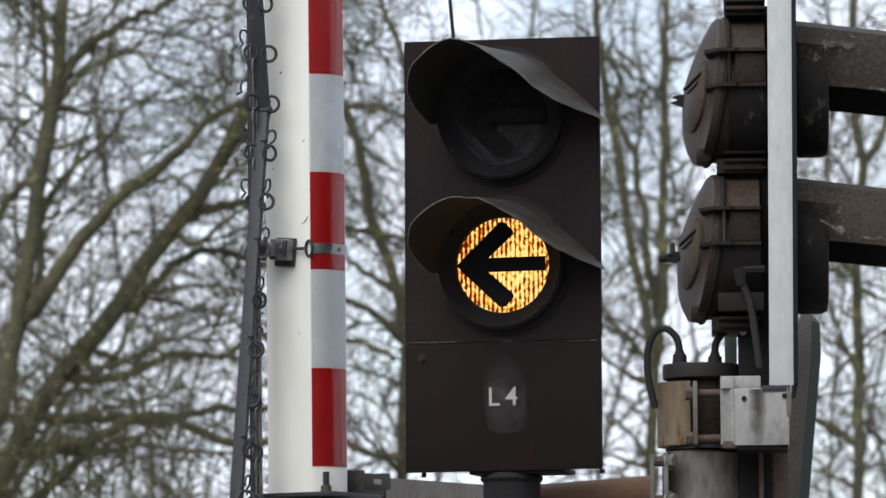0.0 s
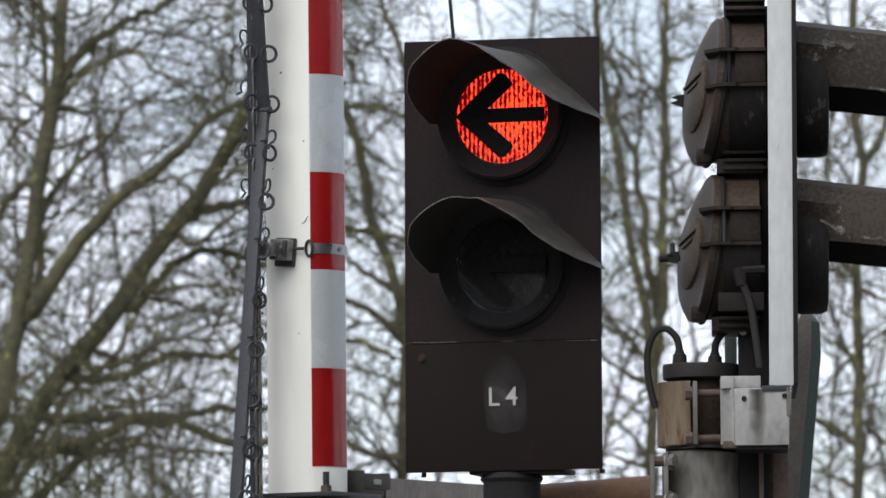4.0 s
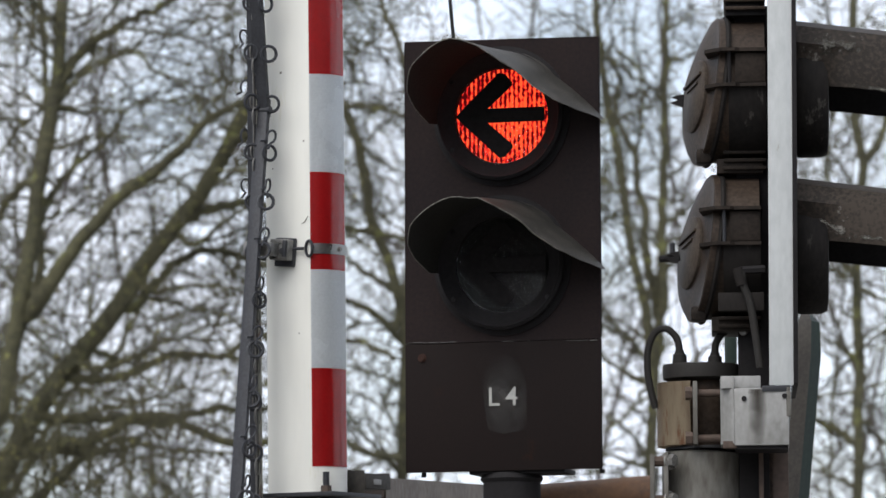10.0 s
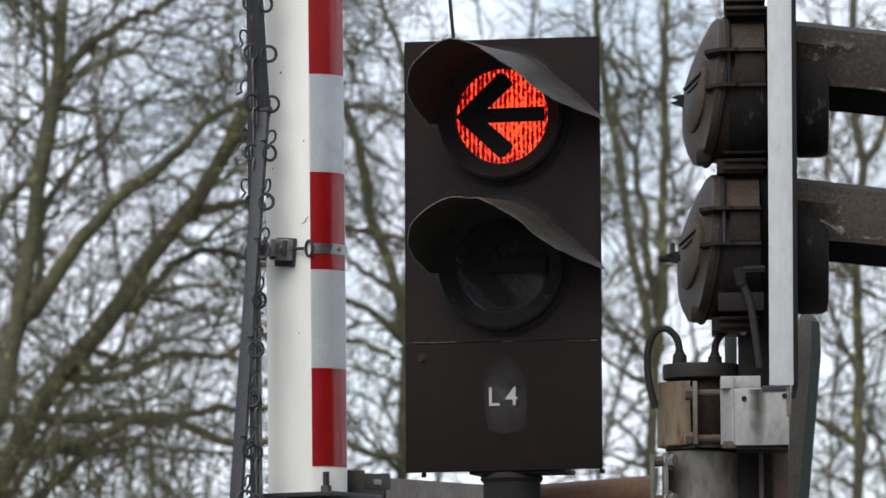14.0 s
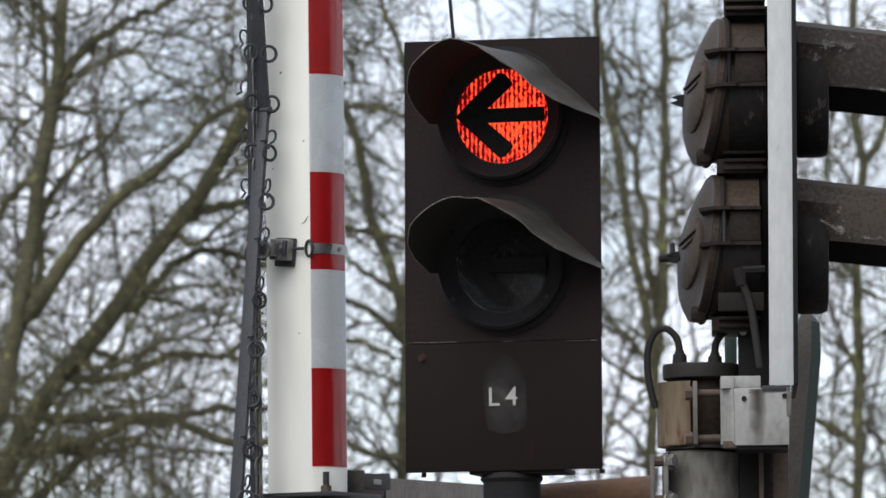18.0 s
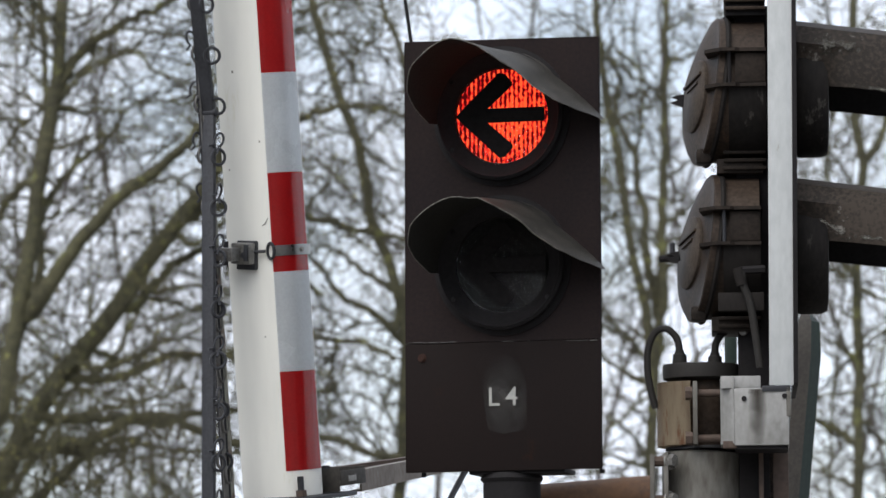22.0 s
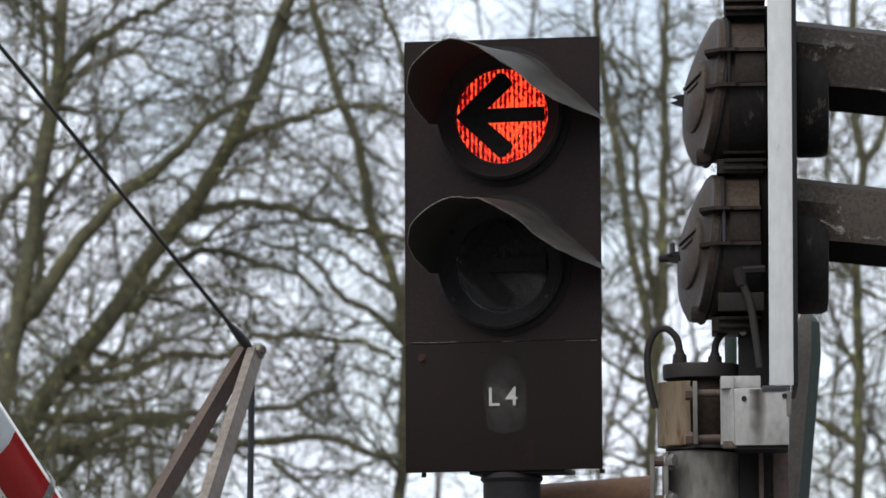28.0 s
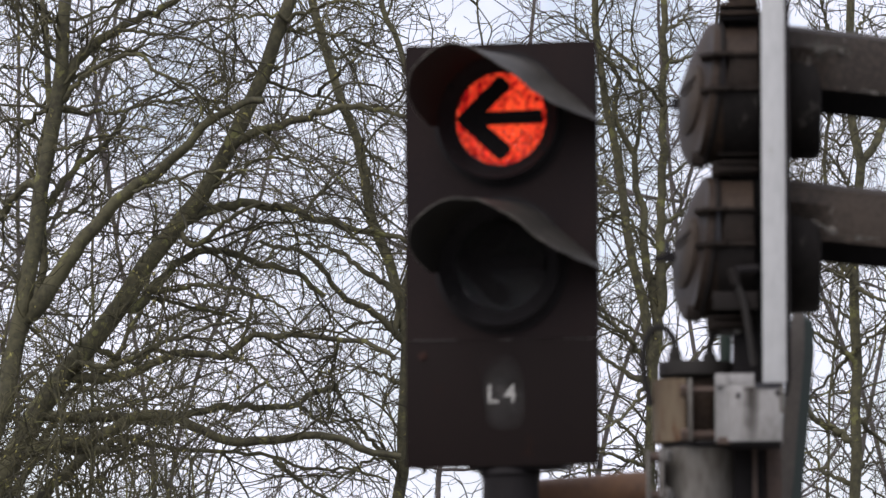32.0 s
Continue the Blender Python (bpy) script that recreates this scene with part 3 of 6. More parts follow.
def build_barrier():
    arm = root("crossing_barrier", Matrix.Translation(PIVOT) @ pose(0, 0, 0, 0, 0, ARM_TURN), "white crossing barrier arm with red reflective stripes and hanging grid", "barrier")
    BARRIER["arm"] = arm
    u_end = 5.6
    part("beam", prism(arm_outline(), 0.962, u_end, "z"), WHITE, arm, "off-white painted hollow beam", at=SHIFT)
    u, red = 1.016, True
    while u < u_end - 0.2:
        part("stripe", stripe_sheet(u + 0.0005, u + 0.2085), RED if red else SILVER, arm, "red reflective stripe" if red else "grey-white reflective stripe", at=SHIFT)
        u, red = u + 0.209, not red
    # faded curl of red paint on one stripe
    curl = [(-0.03 + 0.045 * math.cos(a), -0.0375, 2.155 + 0.085 * math.sin(a)) for a in (radians(k) for k in range(170, 320, 8))]
    part("paint_curl", tube([(x, -0.0372 + 0.25 * max(0, abs(x + 0.037) - 0.018), z) for x, y, z in curl], 0.003, 6), STRUTRED, arm, "faded pink paint mark", at=SHIFT)
    for v, w, u, s in ((-0.1052, -0.070, 1.860, 0.0035), (-0.1052, -0.092, 1.655, 0.002), (-0.1052, -0.03, 1.30, 0.002), (-0.1052, -0.055, 2.32, 0.003), (-0.1052, -0.015, 1.71, 0.0025)):
        part("paint_scar", box(v - 0.0002, v + 0.001, -w - s * 0.6, -w + s * 0.6, u - s, u + s * 0.6, 0), STRUT, arm, at=SHIFT)
    scar = [(-0.1052, 0.006, 1.548), (-0.1052, 0.014, 1.536), (-0.1052, 0.022, 1.533)]
    part("paint_scar", tube(scar, [0.0009, 0.0018, 0.0006], 5), STRUT, arm, at=SHIFT)
    # clamp and hinge block
    bm = bmesh.new()
    pts = [(-0.106, -0.0), (-0.1045, 0.004), (-0.093, 0.0195), (-0.0755, 0.0305), (-0.055, 0.0378), (-0.02, 0.0378), (0.002, 0.0295), (0.016, 0.011)]
    rows = [[bm.verts.new((v, -w, u)) for u in (1.468, 1.490)] for v, w in pts]
    for p, q in zip(rows, rows[1:]):
        bm.faces.new((p[0], q[0], q[1], p[1]))
    bmesh.ops.solidify(bm, geom=bm.faces[:], thickness=-0.0015)
    band = part("clamp_band", bm, BAND, arm, "bare steel clamp band", at=SHIFT)
    part("band_screw", bolt((-0.05, -0.038, 1.479), (0, -1, 0), 0.0045, 0.005), STEEL, band)
    ring = [(-0.1085, 0.002 - 0.0085 * math.cos(a), 1.479 + 0.0165 * math.sin(a)) for a in (2 * math.pi * k / 16 for k in range(16))]
    part("clamp_eye", tube(ring, 0.0032, 6, None, True), DARKSTEEL, arm, at=SHIFT)
    part("eye_bolt", tube([(-0.115, 0.012, 1.479), (-0.118, 0.042, 1.479)], 0.0035, 8), DARKSTEEL, arm, at=SHIFT)
    block = part("hinge_block", box(-0.139, -0.105, 0.036, 0.082, 1.455, 1.500, 0.004), STEEL, arm, "cast steel hinge block", at=SHIFT @ Matrix.Translation((0, 0.06, 1.479)) @ pose(0, 0, 0, 5, 0, 0) @ Matrix.Translation((0, -0.06, -1.479)))
    part("hinge_frame", box(-0.118, -0.105, 0.034, 0.080, 1.443, 1.504, 0.003), DARKSTEEL, block, "dark cast frame behind the block")
    part("hinge_stop", box(-0.147, -0.139, 0.038, 0.046, 1.462, 1.497, 0.001), DARKSTEEL, block)
    part("hinge_rib", box(-0.143, -0.1385, 0.040, 0.078, 1.490, 1.499, 0.001), STEEL, block)
    part("hinge_tongue", box(-0.175, -0.139, 0.058, 0.125, 1.462, 1.490, 0.003), STEEL, block)
    part("hinge_bolt", bolt((-0.139, 0.050, 1.474), (-1, 0, 0), 0.005, 0.006), DARKSTEEL, block)
    part("hinge_bolt", bolt((-0.139, 0.069, 1.464), (-1, 0, 0), 0.004, 0.005), DARKSTEEL, block)
    part("hinge_pin", tube([(-0.152, 0.085, 1.452), (-0.152, 0.085, 1.503)], 0.005, 8), DARKSTEEL, block)
    # foot plate with bolts, carrier and drive arm down to the axle
    part("foot_plate", box(-0.135, 0.075, -0.065, 0.135, 0.952, 0.961, 0.001), DARKSTEEL, arm, at=SHIFT)
    for v, w in ((-0.100, -0.030), (0.05, 0.118)):
        stud = part("stud", tube([(v, w, 0.961), (v, w, 1.004)], 0.0068, 10), DARKSTEEL, arm, at=SHIFT)
        part("nut", tube([(v, w, 0.962), (v, w, 0.975)], 0.0115, 6), STRUTRUST, stud)
    part("carrier", box(-0.10, 0.03, -0.02, 0.10, -0.12, 0.951, 0.006), STRUT, arm, "grey steel carrier below the beam", at=SHIFT)
    br = part("side_bracket", box(0.028, 0.030, -0.05, 0.13, 0.962, 1.012, 0.0008), BRACKET, arm, "dark rusty angle bracket beside the foot", at=SHIFT)
    part("bracket_shelf", box(0.030, 0.14, -0.05, 0.13, 0.974, 0.980, 0.001), BRACKET, br)
    part("bracket_cheek", box(0.030, 0.14, 0.126, 0.13, 0.980, 1.012, 0.001), BRACKET, br)
    part("bracket_cheek", box(0.136, 0.140, -0.05, 0.126, 0.980, 1.010, 0.001), BRACKET, br)
    part("bracket_face", box(0.030, 0.136, -0.053, -0.0502, 0.974, 1.006, 0.0008), BRACKET, br)
    part("bracket_tag", box(0.060, 0.092, -0.0555, -0.0532, 0.982, 0.994, 0.0006), STEEL, br, "bare steel tab")
    part("bracket_bolt", bolt((0.09, 0.02, 0.980), (0, 0, 1), 0.012, 0.036), DARKSTEEL, br)
    # stay frame: two struts meeting at a point, with wire rope and rear rod
    legs = (((0.10, 0.16, 0.975), (0.782, 0.052, 0.990), STRUTRUST, "brown rusty strut"), ((0.145, -0.03, 0.978), (0.780, 0.026, 0.991), STRUTWORN, "worn grey-brown painted strut"))
    for a, b, mat, lab in legs:
        a, b = Vector(a), Vector(b)
        d = (b - a).normalized()
        s = -d.cross(Vector((0, 0, 1))).normalized()
        n = s.cross(d)
        bm = bmesh.new()
        hw, hh, t = 0.006, 0.023, 0.004
        ol = [(-hw, -hh), (hw * 3, -hh), (hw * 3, -hh + t), (-hw + t, -hh + t), (-hw + t, hh - t), (hw * 3, hh - t), (hw * 3, hh), (-hw, hh)]
        e0 = [bm.verts.new(a + s * p + n * q) for p, q in ol]
        e1 = [bm.verts.new(b + s * p * 0.8 + n * q * 0.8) for p, q in ol]
        bm.faces.new(e0[::-1])
        bm.faces.new(e1)
        for i in range(8):
            j = (i + 1) % 8
            bm.faces.new((e0[i], e0[j], e1[j], e1[i]))
        part("strut", bm, mat, arm, lab, at=SHIFT)
    part("tip_pin", tube([(0.786, 0.010, 0.992), (0.786, 0.070, 0.992)], 0.009, 10), STRUTRUST, arm, at=SHIFT)
    part("tip_cap", box(0.774, 0.797, 0.013, 0.036, 0.976, 1.005, 0.007), STRUT, arm, at=SHIFT)
    part("stay_rope", tube([(0.776, 0.045, 1.08), (0.055, 0.045, 5.40)], 0.0042, 8), ROPE, arm, "black stranded wire rope", at=SHIFT)
    part("rope_sleeve", tube([(0.790, 0.045, 0.995), (0.786, 0.045, 1.02), (0.781, 0.045, 1.05), (0.773, 0.045, 1.09)], [0.007, 0.0115, 0.010, 0.005], 10), DARKSTEEL, arm, at=SHIFT)
    part("rear_rod", tube([(0.80, 0.045, 0.99), (0.02, 0.045, 0.41)], 0.007, 8), DARKSTEEL, arm, at=SHIFT)
    part("axle", tube([(0, -0.16, 0), (0, 0.28, 0)], 0.035, 20), DARKSTEEL, arm, at=SHIFT)

    # hanging grid: an upper rod on the arm, links, and a lower rod
    up_rod = part("upper_rod", box(-0.007, 0.007, -0.011, 0.011, 0.80, 5.3, 0.003), DARKSTEEL, arm, "dark grey flat upper grid rod", Matrix.Translation(ROD_AT))
    part("rod_edge", box(-0.0068, 0.0068, -0.0126, -0.0112, 0.80, 5.3), STRUT, up_rod, "paler strip along one edge of the rod")
    low = part("lower_rod", box(-0.0065, 0.0065, -0.0145, 0.0145, 0.10, 1.80, 0.003), DARKSTEEL, arm, "dark grey flat lower grid rod")
    part("rod_joint", tube([(0.0, -0.0185, 1.775), (0.0, 0.0165, 1.775)], 0.0085, 12), DARKSTEEL, low)
    high = part("lower_rod", box(-0.007, 0.007, -0.0145, 0.0145, 1.76, 4.9, 0.003), DARKSTEEL, arm, "dark grey flat lower grid rod")
    BARRIER.update(up=up_rod, low=low, high=high, links=[])
    wire = bmesh.new()
    tube([(0, 0, -0.03), (0.0, 0.0, -GRID_DROP + 0.03)], 0.0022, 5, wire)
    for z, s in ((0, -1), (-GRID_DROP, 1)):
        loop = [(0.011 * math.sin(a), 0.004 * s, z + s * (0.018 - 0.018 * math.cos(a)) * -1 * -1) for a in (2 * math.pi * k / 10 for k in range(10))]
        tube(loop, 0.0022, 5, wire, True)
    wire_mesh = mesh_of("link_wire", wire, WIRE)
    eye = bmesh.new()
    tube([(0.0160 * math.sin(a), 0.0, 0.0165 * math.cos(a)) for a in (2 * math.pi * k / 14 for k in range(14))], 0.0034, 6, eye, True)
    eye_mesh = mesh_of("rod_eye", eye, DARKSTEEL)
    hook = bmesh.new()
    bow = [(0.0105 * math.sin(a), 0.0, 0.015 * math.cos(a)) for a in (radians(-150 + 300 * k / 14) for k in range(15))]
    tube([(-0.016, 0.004, -0.022)] + bow + [(0.004, -0.006, -0.03)], 0.0026, 6, hook)
    hook_mesh = mesh_of("rod_hook", hook, DARKSTEEL)
    k, z = 0, 0.94
    while z < 5.2:
        ob = new("link", wire_mesh)
        ob.parent = arm
        BARRIER["links"].append((ob, z))
        e = new("rod_eye", eye_mesh)
        e.parent = up_rod
        e.matrix_basis = pose(-0.015, -0.006, z, 0, 0, -62 + 24 * (k % 3 - 1))
        if z > 1.5:
            e = new("rod_hook", hook_mesh)
            e.parent = up_rod
            e.matrix_basis = pose(-0.006, 0.014 + 0.003 * (k % 2), z + 0.036, 0, 14 * (k % 3 - 1), -60 + 35 * (k % 2))
        zz = z - GRID_DROP
        if zz > 0.12:
            e = new("rod_eye", eye_mesh)
            on = low if zz < 1.76 else high
            e.parent = on
            e.matrix_basis = pose(0.001, -0.022, zz, 0, 0, -55 + 26 * (k % 3 - 1))
            if on is low:
                e = new("rod_hook", hook_mesh)
                e.parent = on
                e.matrix_basis = pose(0.004, -0.022, zz + 0.036, 0, 25, -25 + 30 * (k % 2))
        z += 0.1065
        k += 1
    # drive housing under the axle
    drive = root("barrier_drive", Matrix.Translation((PIVOT.x, PIVOT.y, 0)) @ pose(0, 0, 0, 0, 0, ARM_TURN), "grey steel barrier drive cabinet standing on the ground", "barrier drive")
    part("cabinet", box(-0.30, 0.30, 0.12, 0.62, 0.0, 1.10, 0.012), STRUT, drive)
    part("bearing", lathe([(0.07, 0.13), (0.07, 0.27)], "y", 24, None, (0, 0, 1.313)), DARKSTEEL, drive)
    part("bearing_stand", box(-0.09, 0.09, 0.14, 0.26, 1.099, 1.30, 0.006), DARKSTEEL, drive)


GRID_DROP = 0.75
ROD_AT = (-0.150, 0.110, 0.0)
WIRE = material("dull_steel_wire", (0.16, 0.155, 0.15), (0.09, 0.088, 0.085), 0.5, 0.5, grain=200, blotch=40, bump=0)
STRUTRED = material("faded_pink_paint", (0.45, 0.20, 0.20), (0.40, 0.24, 0.24), 0.5, grain=100, blotch=20)


# ---- side signal on its mast ----
def build_mast():
    """Drawn about its mast's axis, in drawing units."""
    mast = root("mast_signal", pose(0.5174, 10.94, 2.442, 0, 0, -3), "weathered brown two-lamp signal with long hoods on zinc mast", "signal")

    def P(x, z):
        return ((x - 1230) * U, (700 - z) * U)

    for dx, dz in ((0, 0), (-12, 279)):
        ax, az = 1290 + dx, 158 + dz
        x0, zc = P(ax, az)
        prof = [(0, -79), (40, -78), (44, -77), (70, -74), (84, -69), (100, -60), (114, -48), (125, -34), (128, -30), (128, -22), (131, -20), (131, -10), (126, -6), (126, 66)]
        prof = [(r * U, a * U) for r, a in prof]
        dome = lathe(prof, "x", 40, None, (x0, 0, zc))
        for v in dome.verts:
            # the cover tilts back and turns towards the road
            d = x0 - 22 * U - v.co.x
            tilt = 0.125 * (v.co.z - zc) - 16.0 * U
            if d > 0:
                k = min(1.0, d / (40 * U))
                v.co.x = x0 - 22 * U - d * 0.30 - (0.14 + 0.16 * k) * v.co.y + tilt
                v.co.z -= 0.15 * d
            elif v.co.x < x0:
                v.co.x += tilt - 0.14 * v.co.y
        body = part("lamp_housing", dome, HEAD, mast, "weathered brown round-backed lamp housing")
        # rear cover face, ribs, recess and latch
        part("cover_rim", tube([(x0 + (-21 - 18.2 * math.cos(a) + 16.2 * math.sin(a)) * U, 130 * U * math.cos(a), zc + 130 * U * math.sin(a)) for a in (2 * math.pi * k / 48 for k in range(48))], 5 * U, 6, None, True), BEZEL, body)
        disc = part("cover_plate", lathe([(0, -4 * U), (61 * U, -4 * U), (65 * U, -1 * U), (65 * U, 12 * U), (0, 12 * U)], "x", 36), PLATE, body, "paler brown cover plate", at=Matrix.Translation((x0 - 58 * U, 0, zc - 7 * U)) @ pose(0, 0, 0, -10, 6, 16.7))
        part("plate_lip", box(-8 * U, -3 * U, -50 * U, 50 * U, 26 * U, 31 * U, 0.001), HEAD, disc)
        part("plate_rib", box(-7 * U, -3 * U, -30 * U, 30 * U, 14 * U, 19 * U, 0.001), HEAD, disc)
        part("cover_lug", box(x0 - 58 * U, x0 - 28 * U, -60 * U, -20 * U, zc - 133 * U, zc - 106 * U, 0.011), FLANGE, body)
        for dzr in (54, -8):
            part("flange", prism([(x0 - 40 * U, -112 * U), (x0 - 12 * U, -146 * U), (x0 + 14 * U, -147 * U), (x0 + 22 * U, -140 * U), (x0 + 68 * U, -142 * U), (x0 + 68 * U, 120 * U), (x0 - 20 * U, 120 * U)], zc + dzr * U, zc + (dzr + 6) * U, "z"), FLANGE, body)
        part("flange_rod", tube([(x0 + 4 * U, -134 * U, zc - 6 * U), (x0 + 4 * U, -134 * U, zc + 56 * U)], 3.2 * U, 8), DARKSTEEL if dz else BLACK, body)
        part("recess_plate", box(x0 + 14 * U, x0 + 67 * U, -132 * U, -126 * U, zc, zc + 52 * U, 0.001), FLANGE, body)
        belly = [(131 * U * math.cos(a), zc + 131 * U * math.sin(a)) for a in (radians(181 + 178 * k / 20) for k in range(21))]
        part("lower_case", prism(belly, x0 + 2 * U, x0 + 67 * U, "x"), BEZEL, body, "near-black lower casing")
        part("latch", prism([(x0 - 100 * U, zc - 20 * U), (x0 - 78 * U, zc - 28 * U), (x0 - 76 * U, zc - 6 * U), (x0 - 98 * U, zc - 10 * U), (x0 - 84 * U, zc - 15 * U)], -24 * U, -6 * U, "y"), BLACK, body)
        if dz:
            part("latch_pin", tube([(x0 - 88 * U, -14 * U, zc - 8 * U), (x0 - 88 * U, -14 * U, zc + 10 * U)], 5 * U, 8), DARKSTEEL, body)
            part("latch_bar", tube([(x0 - 112 * U, -14 * U, zc - 19 * U), (x0 - 74 * U, -14 * U, zc - 16 * U)], 6 * U, 8), BLACK, body)
        # top cap or neck between the heads
        part("neck", box(x0 - 20 * U, x0 + 62 * U, -60 * U, 60 * U, zc - 152 * U, zc - 126 * U, 0.003), FLANGE, body)
        for k in range(3):
            part("neck_fin", box(x0 - 8 * U, x0 + 66 * U, -66 * U, 66 * U, zc - (118 + 14 * k) * U, zc - (112 + 14 * k) * U, 0.001), FLANGE, body)
        # front bezel and hood
        xf = P(1408 + dx * 0.3, 0)[0]
        part("front_bezel", lathe([(0, 0), (112 * U, 0), (118 * U, 8 * U), (118 * U, 48 * U), (113 * U, 58 * U), (100 * U, 60 * U), (98 * U, 40 * U), (0, 40 * U)], "x", 40, None, (xf, 0, zc)), BEZEL, mast, "brown round lamp front")
        bm = bmesh.new()
        ln, rows = 255, []
        rim = 8 if dz else 1
        outline = [(-122, rim), (-120, 72), (-100, 104), (-60, 118), (0, 122), (60, 118), (100, 104), (120, 72), (122, rim - 13)]
        for k in range(9):
            t = k / 8
            row = []
            for y, z in outline:
                low = z * (1 - 0.02 * t) - 30 * t
                if y == -122:
                    y += 34 * max(0.0, 1 - t / 0.4)
                row.append(bm.verts.new((xf + ln * t * U, y * U, zc + low * U)))
            rows.append(row)
        for r0, r1 in zip(rows, rows[1:]):
            for i in range(len(outline) - 1):
                bm.faces.new((r0[i], r1[i], r1[i + 1], r0[i + 1]))
        bmesh.ops.recalc_face_normals(bm, faces=bm.faces)
        # black inner sheet, put in to deepen the shade under the hood
        inner = bmesh.new()
        cells = [[inner.verts.new((xf + ln * k / 8 * U, (y * 0.965 + (34 * max(0.0, 1 - k / 3.2) if y == -122 else 0)) * U, zc + (z * 0.965 - 30 * k / 8 + (1 if z < 20 else -1)) * U)) for y, z in outline] for k in range(9)]
        for r0, r1 in zip(cells, cells[1:]):
            for i in range(len(outline) - 1):
                inner.faces.new((r0[i], r1[i], r1[i + 1], r0[i + 1]))
        lining = part("hood_shade_lining", inner, LINING, mast, "dull black hood lining that stands in for shade")
        part("hood", bm, HOOD, mast, "long brown sheet hood with pale lichen")
        # crust of lichen on the side of the hood
        for px, pz, w, h, tilt in (((58, 66, 36, 20, 38), (98, 62, 26, 12, 20), (150, -14, 56, 6, 7)) if not dz else ((66, 24, 56, 6, 33), (130, 4, 40, 6, 8))):
            film = box(-w * U, w * U, -0.0004, 0.0004, -h * U, h * U)
            tagged(part("lichen", film, LICHEN, mast, at=Matrix.Translation((xf + px * U, -123.4 * U, zc + pz * U)) @ pose(0, 0, 0, 0, tilt, 0)), "crusty pale grey lichen")
    # top bracket above the upper head
    x0, zc = P(1292, 10)
    part("top_bracket", box(x0 - 4 * U, x0 + 66 * U, -66 * U, 66 * U, zc - 20 * U, zc - 10 * U, 0.001), BLACK, mast)
    part("bracket_ledge", box(x0 - 6 * U, x0 + 66 * U, -76 * U, 76 * U, zc - 11 * U, zc - 5 * U, 0.0015), HEAD, mast)
    part("top_bracket", box(x0 - 4 * U, x0 + 58 * U, -62 * U, 62 * U, zc - 5 * U, zc + 4 * U, 0.001), BLACK, mast)
    part("top_cap", box(x0 - 7 * U, x0 + 66 * U, -74 * U, 74 * U, zc + 4 * U, zc + 10 * U, 0.0015), HEAD, mast)
    part("carrier_head", box(x0 + 10 * U, x0 + 64 * U, -50 * U, 50 * U, zc + 10 * U, zc + 150 * U, 0.003), HEAD, mast)
    # contrast board seen edge-on: white folded edge, dark face
    xa, xb = (1357 - 1230) * U, (1399 - 1230) * U
    z0, z1 = P(0, 694)[1], P(0, -150)[1]

    def N(x, z):
        return P(x - 8, z + 13)
    lean = Matrix.Translation((xa, 0, z0)) @ pose(0, 0, 0, 0, 0.35, 0) @ Matrix.Translation((-xa, 0, -z0))
    part("board_edge", box(xa, xb, -178 * U, -172 * U, z0, z1, 0.001), EDGEWHITE, mast, "white painted folded edge of the contrast board", lean)
    part("board_face", box(xb, xb + 8 * U, -180 * U, 180 * U, z0 + 4 * U, z1, 0.0008), BLACK, mast, "black contrast board", lean)
    part("board_lip", box(xa + 2 * U, xa + 4 * U, -172 * U, -150 * U, z0 + 2 * U, z1), EDGEWHITE, mast, "", lean)
    # white bracket box under the board
    bx0, bx1 = N(1304, 0)[0], N(1398, 0)[0]
    bz0, bz1 = N(0, 785)[1], N(0, 686)[1]
    bb = part("bracket_box", box(bx0, bx1, -182 * U, -60 * U, bz0, bz1, 0.002), BOXWHITE, mast, "grey-white steel bracket box with stains")
    part("box_side", prism([(N(1280, 0)[0], -150 * U), (bx0 - 0.0005, -181 * U), (bx0 - 0.0005, -62 * U), (N(1280, 0)[0], -62 * U)], bz0 + 4 * U, bz1 + 20 * U, "z"), BOXWHITE, bb)
    part("box_lid", box(N(1281, 0)[0], N(1350, 0)[0], -176 * U, -62 * U, bz1 + 0.0005, bz1 + 22 * U, 0.002), BOXWHITE, bb)
    part("box_clip", box(N(1394, 0)[0], N(1402, 0)[0], -184 * U, -150 * U, N(0, 735)[1], N(0, 684)[1], 0.001), GALV, bb)
    part("box_ledge", box(N(1352, 0)[0], N(1402, 0)[0], -184 * U, -150 * U, N(0, 692)[1], N(0, 682)[1], 0.001), DARKSTEEL, bb)
    part("box_foot", box(N(1284, 0)[0], N(1308, 0)[0], -178 * U, -150 * U, N(0, 786)[1] - 3 * U, N(0, 774)[1] - 3 * U, 0.001), STRUTRUST, bb)
    sx = (N(1336, 0)[0] + N(1352, 0)[0]) / 2
    part("rust_stain", box(sx - 16 * U, sx + 16 * U, -182.9 * U, -182.3 * U, bz0 + 2 * U, bz1 - 2 * U), STAIN, bb, "brownish run-off stain")
    feather(STAIN, (sx, -182.6 * U, bz1 - 10 * U), (17 * U, 1.0, 110 * U), 0.9)
    part("box_floor", box(bx0 + 0.002, bx1 - 0.002, -176 * U, -62 * U, bz0 - 6 * U, bz0 - 0.0005), BLACK, bb)
    for x, z in ((1321, 704), (1391, 700)):
        bx, bz = N(x, z)
        part("box_screw", tube([(bx, -184.5 * U, bz), (bx, -181 * U, bz)], 4.5 * U, 10), BLACK, bb)
    # mast: cap, glands, inner pipe, ochre clamp, lower sleeve
    xc = P(1238, 0)[0]
